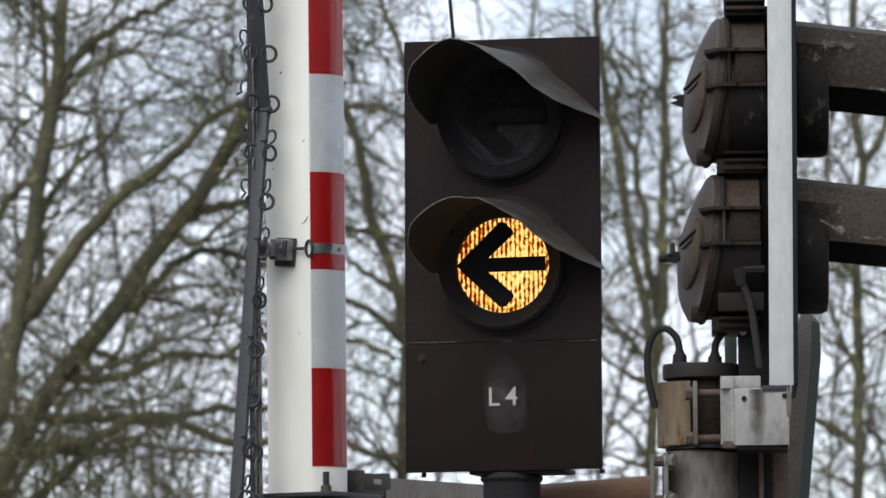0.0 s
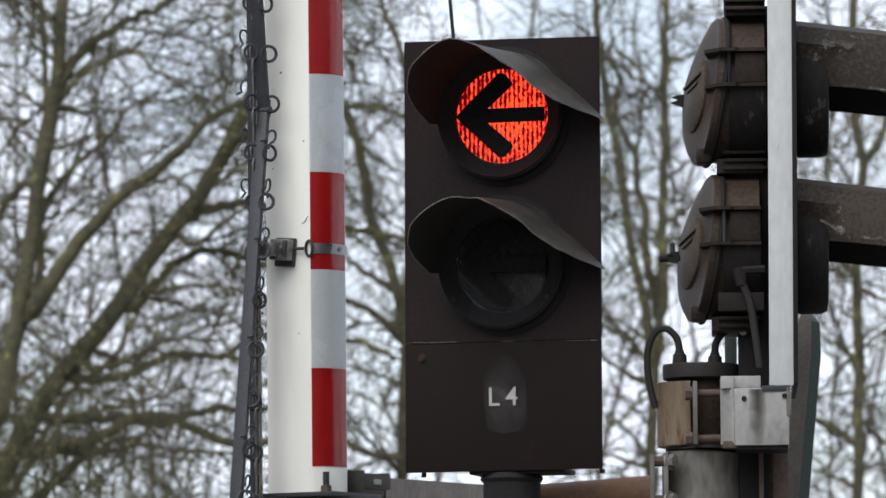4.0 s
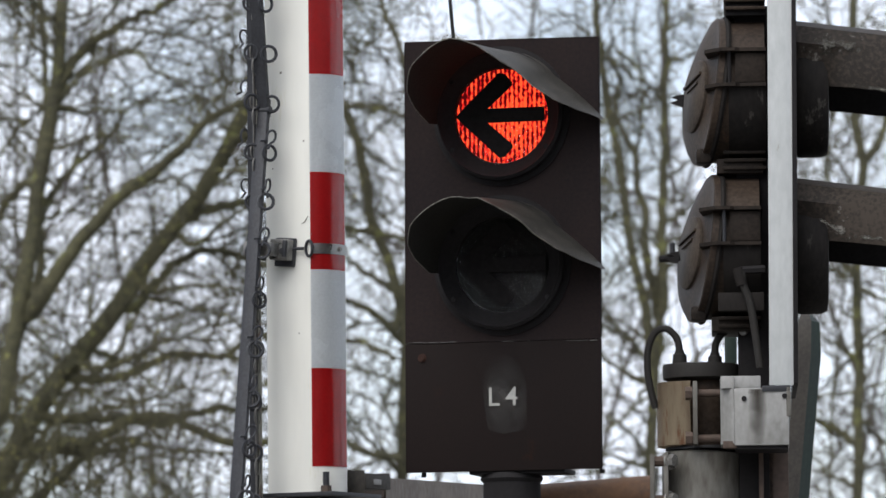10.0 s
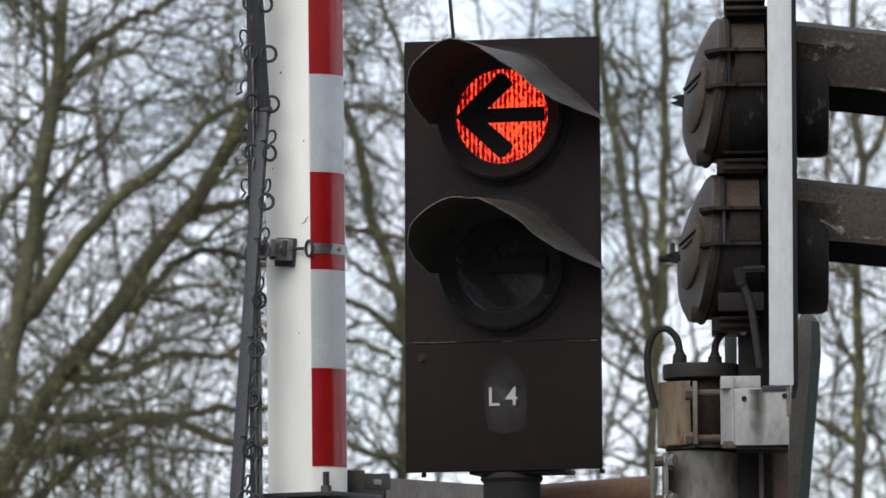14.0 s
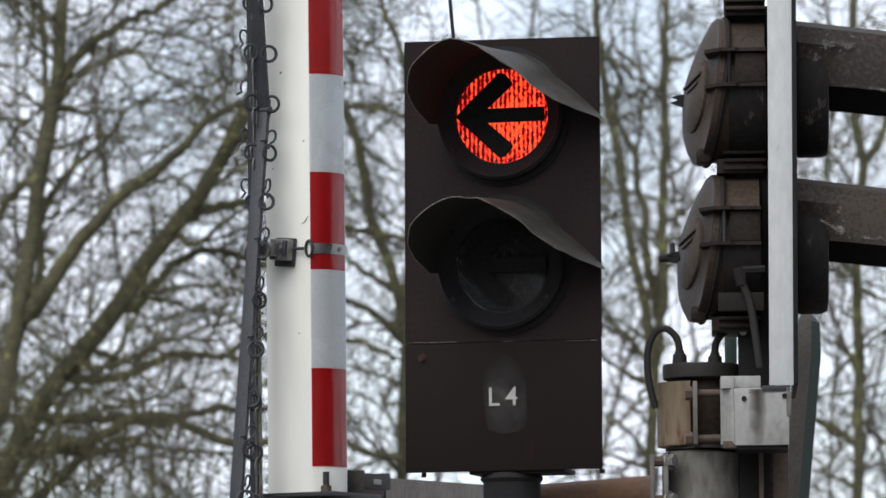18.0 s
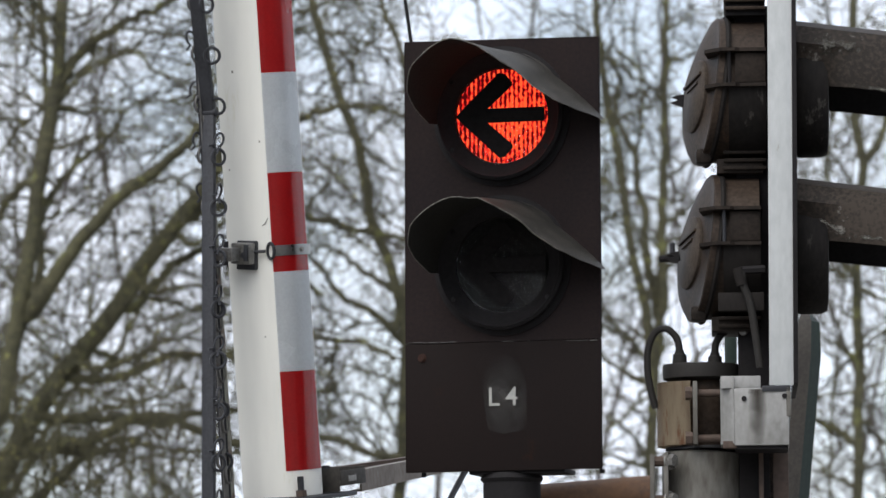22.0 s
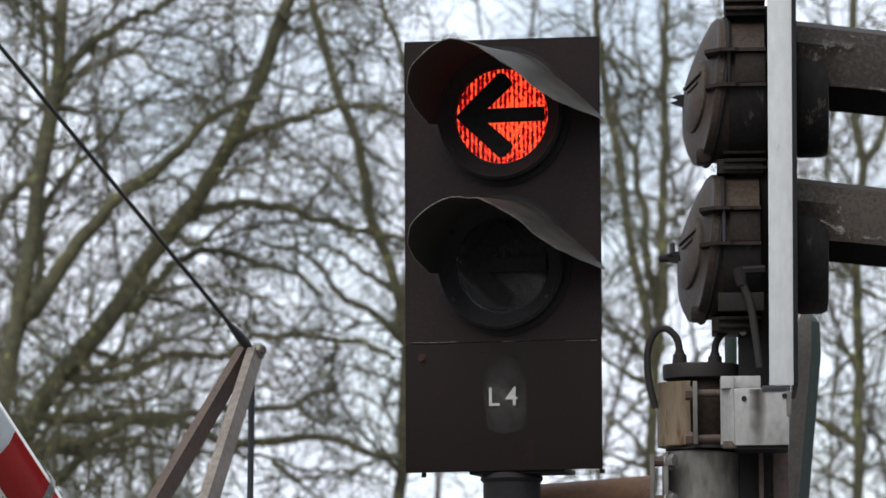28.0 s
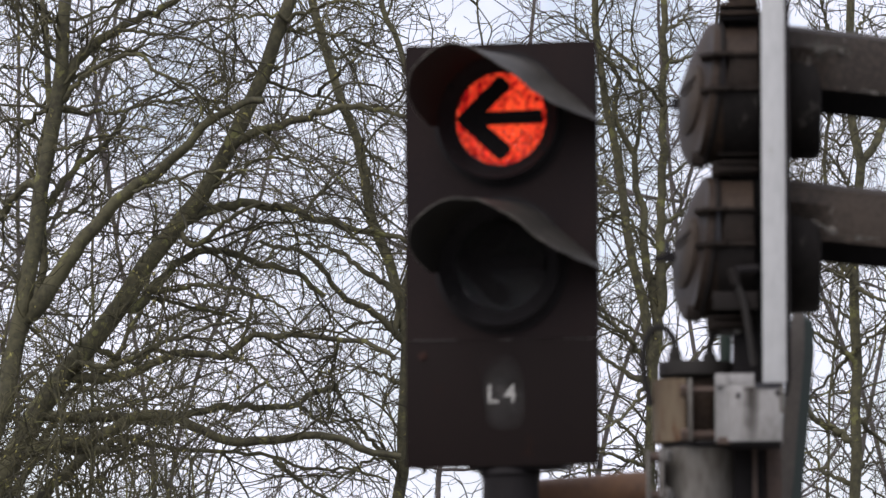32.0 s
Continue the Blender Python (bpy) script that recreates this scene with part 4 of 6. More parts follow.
    cap = part("mast_cap", lathe([(0, P(0, 643)[1]), (66 * U, P(0, 643)[1]), (68 * U, P(0, 648)[1]), (67 * U, P(0, 668)[1]), (58 * U, P(0, 672)[1]), (0, P(0, 672)[1])], "z", 40, None, (xc, 0, 0)), RUBBER, mast, "dark rubber mast cap")
    for x, z in ((1201, 618), (1263, 622)):
        px, pz = P(x, z)
        gl = part("cable_gland", lathe([(8 * U, pz), (9 * U, pz - 6 * U), (12 * U, pz - 7 * U), (13 * U, P(0, 643)[1])], "z", 12, None, (px, -10 * U, 0)), RUBBER, cap)
    part("inner_pipe", lathe([(44 * U, P(0, 671)[1]), (44 * U, P(0, 820)[1])], "z", 32, None, (xc + 8 * U, 0, 0)), HEAD, mast, "brown inner pipe")
    bm = bmesh.new()
    rows = []
    for k in range(15):
        a = radians(95 + 165 * k / 14)
        rows.append([bm.verts.new((xc - 6 * U + 72 * U * math.cos(a), 72 * U * math.sin(a), z)) for z in (P(0, 788)[1], P(0, 676)[1])])
    for p, q in zip(rows, rows[1:]):
        bm.faces.new((p[0], q[0], q[1], p[1]))
    bmesh.ops.solidify(bm, geom=bm.faces[:], thickness=0.006)
    clamp = part("clamp_shell", bm, OCHRE, mast, "ochre-stained zinc clamp shell")
    part("clamp_ear", box(P(1224, 0)[0], P(1232, 0)[0], -110 * U, -52 * U, P(0, 790)[1], P(0, 680)[1], 0.001), GALV, clamp)
    part("clamp_ear", box(P(1272, 0)[0], P(1280, 0)[0], -110 * U, -52 * U, P(0, 790)[1], P(0, 680)[1], 0.001), GALV, clamp)
    for z in (700, 779):
        pz = P(0, z)[1]
        rod = part("clamp_rod", tube([(P(1212, 0)[0], -90 * U, pz), (P(1300, 0)[0], -90 * U, pz)], 7 * U, 10), STRUTRUST, clamp)
        part("clamp_nut", tube([(P(1211, 0)[0], -90 * U, pz), (P(1223, 0)[0], -90 * U, pz)], 12 * U, 6), STRUTRUST, rod)
    part("mast_shelf", lathe([(70 * U, P(0, 789)[1]), (72 * U, P(0, 794)[1]), (40 * U, P(0, 797)[1])], "z", 32, None, (xc + 8 * U, 0, 0)), DARKSTEEL, mast)
    part("sleeve", lathe([(66 * U, P(0, 797)[1]), (72 * U, P(0, 801)[1]), (72 * U, P(0, 1400)[1]), (72 * U, -2.442)], "z", 40, None, (xc + 2 * U, 0, 0)), GALV, mast, "galvanised zinc mast sleeve")
    for x in (1148, 1172):
        part("sleeve_ear", box(P(x, 0)[0], P(x + 8, 0)[0], -96 * U, -30 * U, P(0, 1010)[1], P(0, 804 if x > 1150 else 806)[1], 0.001), GALV, mast)
    for z in (818, 886):
        px, pz = P(1180, z)
        part("sleeve_bolt", bolt((px, -84 * U, pz), (1, -0.6, 0), 12 * U, 14 * U), STEEL, mast)
        part("sleeve_bolt", tube([(P(1150, 0)[0], -80 * U, pz), (P(1178, 0)[0], -80 * U, pz)], 9 * U, 8), STRUTRUST, mast)
    # tall inner post carrying the heads
    part("carrier_post", box(P(1304, 0)[0], P(1366, 0)[0], -40 * U, 40 * U, P(0, 1000)[1], P(0, 10)[1], 0.003), BLACK, mast)
    part("lower_angle", box(P(1338, 0)[0], P(1346, 0)[0], -70 * U, -20 * U, P(0, 1000)[1], P(0, 786)[1], 0.001), STRUTRUST, mast)
    # rust brown on this strip stands in for the shade of the box
    part("lower_strip", box(P(1356, 0)[0], P(1390, 0)[0], -40 * U, -34 * U, P(0, 1000)[1], P(0, 800)[1], 0.001), STRUTRUST, mast)
    # cables
    def line(pts, y):
        return bent([(P(a, b)[0], y * U, P(a, b)[1]) for a, b in pts])
    part("cable", tube(line([(1201, 622), (1197, 598), (1180, 580), (1160, 584), (1146, 612), (1144, 650), (1150, 690), (1158, 720)], -12), 6.5 * U, 10), RUBBER, mast, "black looped rubber cable")
    part("cable", tube(line([(1263, 624), (1266, 604), (1280, 586), (1304, 574)], -12), 6.5 * U, 10), RUBBER, mast, "black rubber cable")
    part("cable", tube(line([(1312, 492), (1314, 515), (1326, 550), (1334, 600), (1342, 660)], -140), 7 * U, 10), RUBBER, mast, "black rubber cable")
    gx, gz = P(1310, 492)
    part("cable_elbow", tube([(gx - 6 * U, -140 * U, gz + 6 * U), (gx + 2 * U, -140 * U, gz - 24 * U)], 10 * U, 10), BEZEL, mast)
    part("elbow_nut", tube([(gx, -140 * U, gz + 2 * U), (P(1352, 0)[0], -140 * U, gz + 4 * U)], 7 * U, 6), BLACK, mast)
    part("strain_button", lathe([(0, -6 * U), (7 * U, -5 * U), (8 * U, 0)], "y", 14, None, (P(1314, 0)[0], -44 * U, P(0, 588)[1])), STEEL, mast)
    part("side_pocket", box(P(1270, 0)[0], P(1350, 0)[0], -136 * U, -118 * U, P(0, 560)[1], P(0, 528)[1], 0.002), BEZEL, mast)

    # rusty pipe between the posts
    pipe = root("cross_pipe", pose(0.2, 11.10, 2.245, 0, 0, 0), "rust-brown horizontal pipe joining the two signal posts", "pipe")
    part("pipe_run", tube([(-0.005, 0, -0.012), (0.235, 0.0, 0.006)], 0.042, 20), RUSTPIPE, pipe)
    part("pipe_collar", tube([(0.17, 0, 0.001), (0.18, 0.0, 0.002)], 0.0445, 20), RUSTPIPE, pipe)

    # green tapered post behind
    post = root("green_post", pose(0.551, 11.75, 0, 0, 5.5, 0), "dull green painted tapered wooden post with chamfered top", "post")
    zt = 2.70
    bm = bmesh.new()
    sec = [(-0.028, -0.03), (0.004, -0.05), (0.028, -0.02), (0.028, 0.03), (-0.028, 0.03)]
    rings = []
    for z, k, sh in ((0.0, 1.1, 0.0), (zt - 0.09, 1.0, 0.0), (zt - 0.02, 0.85, -0.004), (zt, 0.45, -0.008)):
        rings.append([bm.verts.new((x * k + sh, y * k, z - (0.06 if x > 0.02 and z > 2.69 else 0))) for x, y in sec])
    for r0, r1 in zip(rings, rings[1:]):
        for i in range(5):
            bm.faces.new((r0[i], r0[(i + 1) % 5], r1[(i + 1) % 5], r1[i]))
    bm.faces.new(rings[-1])
    bm.faces.new(rings[0][::-1])
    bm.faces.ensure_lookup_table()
    # shade on the left front facet is put in with a darker material
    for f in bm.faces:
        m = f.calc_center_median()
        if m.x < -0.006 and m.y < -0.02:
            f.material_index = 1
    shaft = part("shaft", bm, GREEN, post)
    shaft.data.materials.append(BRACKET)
    stake = root("green_stake", pose(0.632, 11.75, 0), "thin dull green post behind the mast cap", "post")
    part("stake_shaft", lathe([(0.014, 0.0), (0.0135, 2.64), (0.008, 2.665), (0.0, 2.668)], "z", 12), GREEN, stake)


# ---- trees ----
def limb(plan, r0, r1, back, *run):
    """Adds a limb to a tree's plan: radius at foot and end, how far it runs back, its way as x and z in turn."""
    plan.append((list(zip(run[::2], run[1::2])), r0, r1, back))


class Wood:
    """Grows one bare tree as arrays of branch lines, level by level."""

    def __init__(self, seed):
        self.rng = np.random.default_rng(seed)
        self.levels = []

    def limbs(self, specs, depth, k=30):
        """The trunk and the limbs, each one rooted on the nearest stem before it."""
        lines, radii = [], []
        for places, r0, r1, back in specs:
            pts = np.array([v[:] for v in bent([(x, 0.0, z) for x, z in places], 8)])
            run = np.concatenate([[0], np.cumsum(np.linalg.norm(np.diff(pts, axis=0), axis=1))])
            t = np.linspace(0, 1, k)
            p = np.stack([np.interp(t * run[-1], run, pts[:, c]) for c in range(3)], 1)
            wob = np.cumsum(self.rng.normal(0, 0.0022 * min(run[-1], 2.0), (k, 3)), axis=0)
            p += (wob - wob[0]) * np.array([0.5, 1.0, 0.5]) + self.rng.normal(0, 0.0065, (k, 3))
            if r0 < 0.025:
                r0, r1 = r0 * 0.78, r1 * 0.55
            foot, r_foot = np.array([p[0, 0], depth, p[0, 2]]), r0
            if lines:
                stems, thick = np.concatenate(lines), np.concatenate(radii)
                i = int(np.argmin(np.hypot(stems[:, 0] - p[0, 0], stems[:, 2] - p[0, 2])))
                if np.hypot(stems[i, 0] - p[0, 0], stems[i, 2] - p[0, 2]) < 0.3:
                    foot, r_foot = stems[i], min(r0, thick[i] * 0.9)
            ease = (1 - t[:, None]) ** 6
            p[:, 0::2] += (foot[0::2] - p[0, 0::2]) * ease
            p[:, 1] = foot[1] + back * t + p[:, 1] - p[0, 1]
            lines.append(p)
            flare = 1 + 0.25 * (1 - t) ** 10 if len(lines) > 1 else 1
            radii.append(np.minimum((r0 + (r1 - r0) * t ** 0.8) * flare, np.where(t < 0.06, r_foot, 9)))
        self.levels.append((np.array(lines), np.array(radii)))
        return self

    def sprout(self, per_metre, lengths, radii, k, spread, kink, droop, low=2.7, high=7.2):
        """New crooked shoots all along the last level's branches, evenly by length."""
        P, R = self.levels[-1]
        rng = self.rng
        seg = np.linalg.norm(np.diff(P, axis=1), axis=-1)
        mid = (P[:, 1:, 2] + P[:, :-1, 2]) / 2
        weight = (seg * np.where((mid > low) & (mid < high), np.interp(mid, (3.3, 4.3, 5.4, 6.2), (0.86, 0.88, 1.0, 1.08)), np.where(mid >= high, 0.35, 0.0))).ravel()
        M = int(weight.sum() * per_metre)
        pick = rng.choice(len(weight), M, p=weight / weight.sum())
        n, i = pick // seg.shape[1], pick % seg.shape[1]
        f = rng.uniform(0, 1, (M, 1))
        start = P[n, i] * (1 - f) + P[n, i + 1] * f
        way = P[n, i + 1] - P[n, i]
        way /= np.linalg.norm(way, axis=-1, keepdims=True) + 1e-9
        side = rng.normal(0, 1, (M, 3)) * np.array([1, 0.75, 1])
        side -= way * (side * way).sum(-1, keepdims=True)
        side /= np.linalg.norm(side, axis=-1, keepdims=True)
        ang = rng.uniform(*spread, (M, 1))
        way = way * np.cos(ang) + side * np.sin(ang)
        length = rng.uniform(*lengths, M)
        rad = np.minimum(rng.uniform(*radii, M) * (0.6 + 0.4 * length / lengths[1]), R[n, i] * 0.8)
        bow = rng.normal(0, kink * 0.35, (M, 3)) + np.array([0, 0, -droop])
        line = np.empty((M, k, 3))
        line[:, 0] = start
        for j in range(1, k):
            way = way + bow + rng.normal(0, kink, (M, 3))
            way /= np.linalg.norm(way, axis=-1, keepdims=True)
            line[:, j] = line[:, j - 1] + way * (length / (k - 1))[:, None]
        s = np.linspace(0, 1, k)
        self.levels.append((line, np.maximum(rad[:, None] * (1 - 0.55 * s[None]), 0.0021)))
        return self


def branch_mesh(name, levels, sides, mat):
    """All branch lines of some levels as one mesh of tapered tubes."""
    co, quads, base = [], [], 0
    for (P, R), n in zip(levels, sides):
        M, k, _ = P.shape
        d = np.gradient(P, axis=1)
        d /= np.linalg.norm(d, axis=-1, keepdims=True) + 1e-9
        ref = np.where(np.abs(d[:, :1, 2:3]) > 0.8, np.array([1.0, 0.0, 0.0]), np.array([0.0, 0.0, 1.0]))
        a = np.cross(d, np.broadcast_to(ref, d.shape))
        a /= np.linalg.norm(a, axis=-1, keepdims=True) + 1e-9
        b = np.cross(d, a)
        th = 2 * np.pi * np.arange(n) / n
        v = P[:, :, None] + R[:, :, None, None] * (a[:, :, None] * np.cos(th)[:, None] + b[:, :, None] * np.sin(th)[:, None])
        co.append(v.reshape(-1, 3))
        m, kk, nn = np.meshgrid(np.arange(M), np.arange(k - 1), np.arange(n), indexing="ij")
        f0 = base + (m * k + kk) * n
        nx = (nn + 1) % n
        q = np.stack([f0 + nn, f0 + nx, f0 + n + nx, f0 + n + nn], -1).reshape(-1, 4)
        quads.append(q)
        base += M * k * n
    return quick_mesh(name, np.concatenate(co), np.concatenate(quads), mat)


def quick_mesh(name, co, quads, mat):
    me = bpy.data.meshes.new(name)
    me.vertices.add(len(co))
    me.vertices.foreach_set("co", co.astype(np.float32).ravel())
    n = quads.shape[1]
    me.loops.add(quads.size)
    me.loops.foreach_set("vertex_index", quads.astype(np.int32).ravel())
    me.polygons.add(len(quads))
    me.polygons.foreach_set("loop_start", np.arange(0, quads.size, n, dtype=np.int32))
    me.polygons.foreach_set("loop_total", np.full(len(quads), n, dtype=np.int32))
    me.update(calc_edges=True)
    me.validate()
    me.materials.append(mat)
    me.shade_smooth()
    return me


def bud_mesh(name, P, rng, share, size, mat):
    """Small pointed buds at the ends of twigs."""
    ends = P[rng.random(len(P)) < share]
    tip, way = ends[:, -1], ends[:, -1] - ends[:, -2]
    way /= np.linalg.norm(way, axis=-1, keepdims=True) + 1e-9
    a = np.cross(way, np.array([0.3, 0.5, 0.8]))
    a /= np.linalg.norm(a, axis=-1, keepdims=True) + 1e-9
    b = np.cross(way, a)
    s = size * rng.uniform(0.6, 1.3, (len(tip), 1))
    v = np.stack([tip - way * s, tip + a * s * 0.45, tip + b * s * 0.45, tip - a * s * 0.45, tip - b * s * 0.45, tip + way * s * 1.6], 1).reshape(-1, 3)
    o = (np.arange(len(tip)) * 6)[:, None, None]
    tri = np.array([[0, 2, 1], [0, 3, 2], [0, 4, 3], [0, 1, 4], [5, 1, 2], [5, 2, 3], [5, 3, 4], [5, 4, 1]])[None]
    return quick_mesh(name, v, (o + tri).reshape(-1, 3), mat)


NEAR_PLAN = ((4.6, (0.35, 1.1), (0.0052, 0.0098), 12, (0.35, 1.0), 0.19, 0.025), (7.2, (0.15, 0.5), (0.0033, 0.0052), 7, (0.5, 1.2), 0.27, 0.02), (7.2, (0.06, 0.22), (0.0025, 0.0033), 5, (0.5, 1.3), 0.32, 0.0))
FINE_PLAN = ((4.8, (0.3, 0.9), (0.0050, 0.0085), 12, (0.35, 1.1), 0.2, 0.01), (7.8, (0.13, 0.42), (0.0032, 0.0046), 7, (0.5, 1.2), 0.28, 0.01), (7.0, (0.06, 0.2), (0.0024, 0.0031), 5, (0.5, 1.3), 0.33, 0.0))
THICKET_PLAN = ((3.6, (0.3, 0.8), (0.0042, 0.0070), 9, (0.35, 1.1), 0.2, 0.01), (5.6, (0.13, 0.42), (0.0030, 0.0042), 6, (0.5, 1.2), 0.28, 0.01), (4.6, (0.06, 0.2), (0.0024, 0.0030), 4, (0.5, 1.3), 0.33, 0.0))
FAR_PLAN = ((1.6, (0.8, 2.0), (0.008, 0.014), 9, (0.4, 1.0), 0.15, 0.0), (3.0, (0.4, 1.0), (0.004, 0.006), 6, (0.4, 1.1), 0.2, 0.0), (3.0, (0.2, 0.6), (0.003, 0.004), 4, (0.4, 1.2), 0.25, 0.0))


def tree(name, seed, depth, stems, label, mats=(BARK, TWIG), plan=NEAR_PLAN, buds=0.3, group="bare trees behind the crossing", span=(2.7, 7.2)):
    """A bare tree: trunk and limbs along their ways, then shoots upon shoots."""
    w = Wood(seed)
    w.limbs(stems, depth)
    for level in plan:
        w.sprout(*level, low=span[0], high=span[1])
    foot = (stems[0][0][0][0], depth, 0.0)
    r = root(name, pose(*foot), label, "tree", group)
    shift = np.array(foot)
    lv = [(P - shift, R) for P, R in w.levels]
    for i in range(len(stems)):
        me = branch_mesh("stem", [(lv[0][0][i:i + 1], lv[0][1][i:i + 1])], [10], mats[0])
        ob = new("trunk" if i == 0 else "limb", me)
        ob.parent = r
    ob = new("branch_crown", branch_mesh("branch_crown", lv[1:2], [6], mats[1]))
    ob.parent = r
    tagged(ob, kind="stuff")
    ob = new("twig_crown", branch_mesh("twig_crown", lv[2:], [4, 3, 3], mats[1]))
    ob.parent = r
    tagged(ob, kind="stuff")
    if buds:
        ob = new("bud_dusting", bud_mesh("bud_dusting", lv[-1][0], w.rng, buds, 0.011, BUD))
        ob.parent = r
        tagged(ob, "pale yellow-green buds", kind="stuff")
    return r


def far_trees():
    rnd = random.Random(8)
    for k, x in enumerate((-4.3, -3.7, -3.0, -2.2, -0.4, 0.8, 2.4, 3.3, 4.6)):
        y = 42 + rnd.uniform(-2, 7)
        lean = rnd.uniform(-2.2, 2.2)
        plan = []
        limb(plan, rnd.uniform(0.026, 0.036), 0.010, 0.0, x, 0.0, x + lean * 0.2, 3.0, x + lean * 0.35, 5.0, x + lean * 0.8, 7.5, x + lean, 11.0)
        for j in range(7):
            z, d = rnd.uniform(2.6, 7.0), rnd.uniform(0.8, 1.8) * rnd.choice((-1, 1))
            limb(plan, 0.018, 0.006, rnd.uniform(-0.6, 0.6), x + lean * z / 9, z, x + d * 0.6, z + 0.7, x + d, z + 1.7)
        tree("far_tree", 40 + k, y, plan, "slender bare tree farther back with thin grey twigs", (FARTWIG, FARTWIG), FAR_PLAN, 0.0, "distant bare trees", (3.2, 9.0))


def thicket():
    """Thin young trees standing close together behind the first row."""
    rnd = random.Random(21)
    for k, x in enumerate((-3.3, -3.05, -2.8, -2.55, -2.3, -1.9, 0.45, 1.25, 1.75, 2.35, 2.9)):
        y = rnd.uniform(33.8, 37.0)
        plan = []
        lean = rnd.uniform(-0.5, 0.7)
        top = rnd.uniform(5.6, 7.6) if x > -0.6 else rnd.uniform(4.6, 6.2)
        limb(plan, rnd.uniform(0.020, 0.030), 0.008, 0.0, x, 0.0, x + lean * 0.3, 2.4, x + lean * 0.5 + rnd.uniform(-0.1, 0.1), 3.8, x + lean, top)
        for j in range(11):
            z, d = rnd.uniform(2.2, top - 0.6), rnd.uniform(0.35, 1.0) * rnd.choice((-1, 1, 1))
            limb(plan, 0.012, 0.005, rnd.uniform(-0.5, 0.5), x + lean * z / top, z, x + lean * z / top + d * 0.5, z + rnd.uniform(0.1, 0.4), x + lean * z / top + d, z + rnd.uniform(0.0, 0.9))
        tree("young_tree", 70 + k, y, plan, "thin young bare tree with fine olive-grey twigs", (BARK, TWIG), THICKET_PLAN, 0.15, "young trees behind the first row", (2.6, 7.4))


def low_shrubs():
    """Fanned stems of undergrowth at the foot of the first trees."""
    rnd = random.Random(33)
    for k, (x, y, top) in enumerate(((-2.62, 28.6, 4.0), (-1.5, 29.0, 3.85), (-2.1, 30.9, 4.1))):
        plan = []
        limb(plan, 0.024, 0.007, 0.0, x, 0.0, x + 0.03, 1.9, x + 0.12, 3.0, x + 0.06, top)
        for j in range(8):
            d, z, h = rnd.uniform(-0.55, 0.55), rnd.uniform(0.9, 1.8), top - rnd.uniform(0.0, 0.35)
            limb(plan, rnd.uniform(0.014, 0.020), 0.006, rnd.uniform(-0.5, 0.5), x + 0.02, z, x + d * 0.6, z + 1.2, x + d * 0.9, 3.2, x + d + rnd.uniform(-0.15, 0.15), h)
        tree("bare_shrub", 55 + k, y, plan, "low bare shrub with many thin brown stems and twigs", plan=FINE_PLAN, group="undergrowth shrubs", span=(2.9, 4.6))


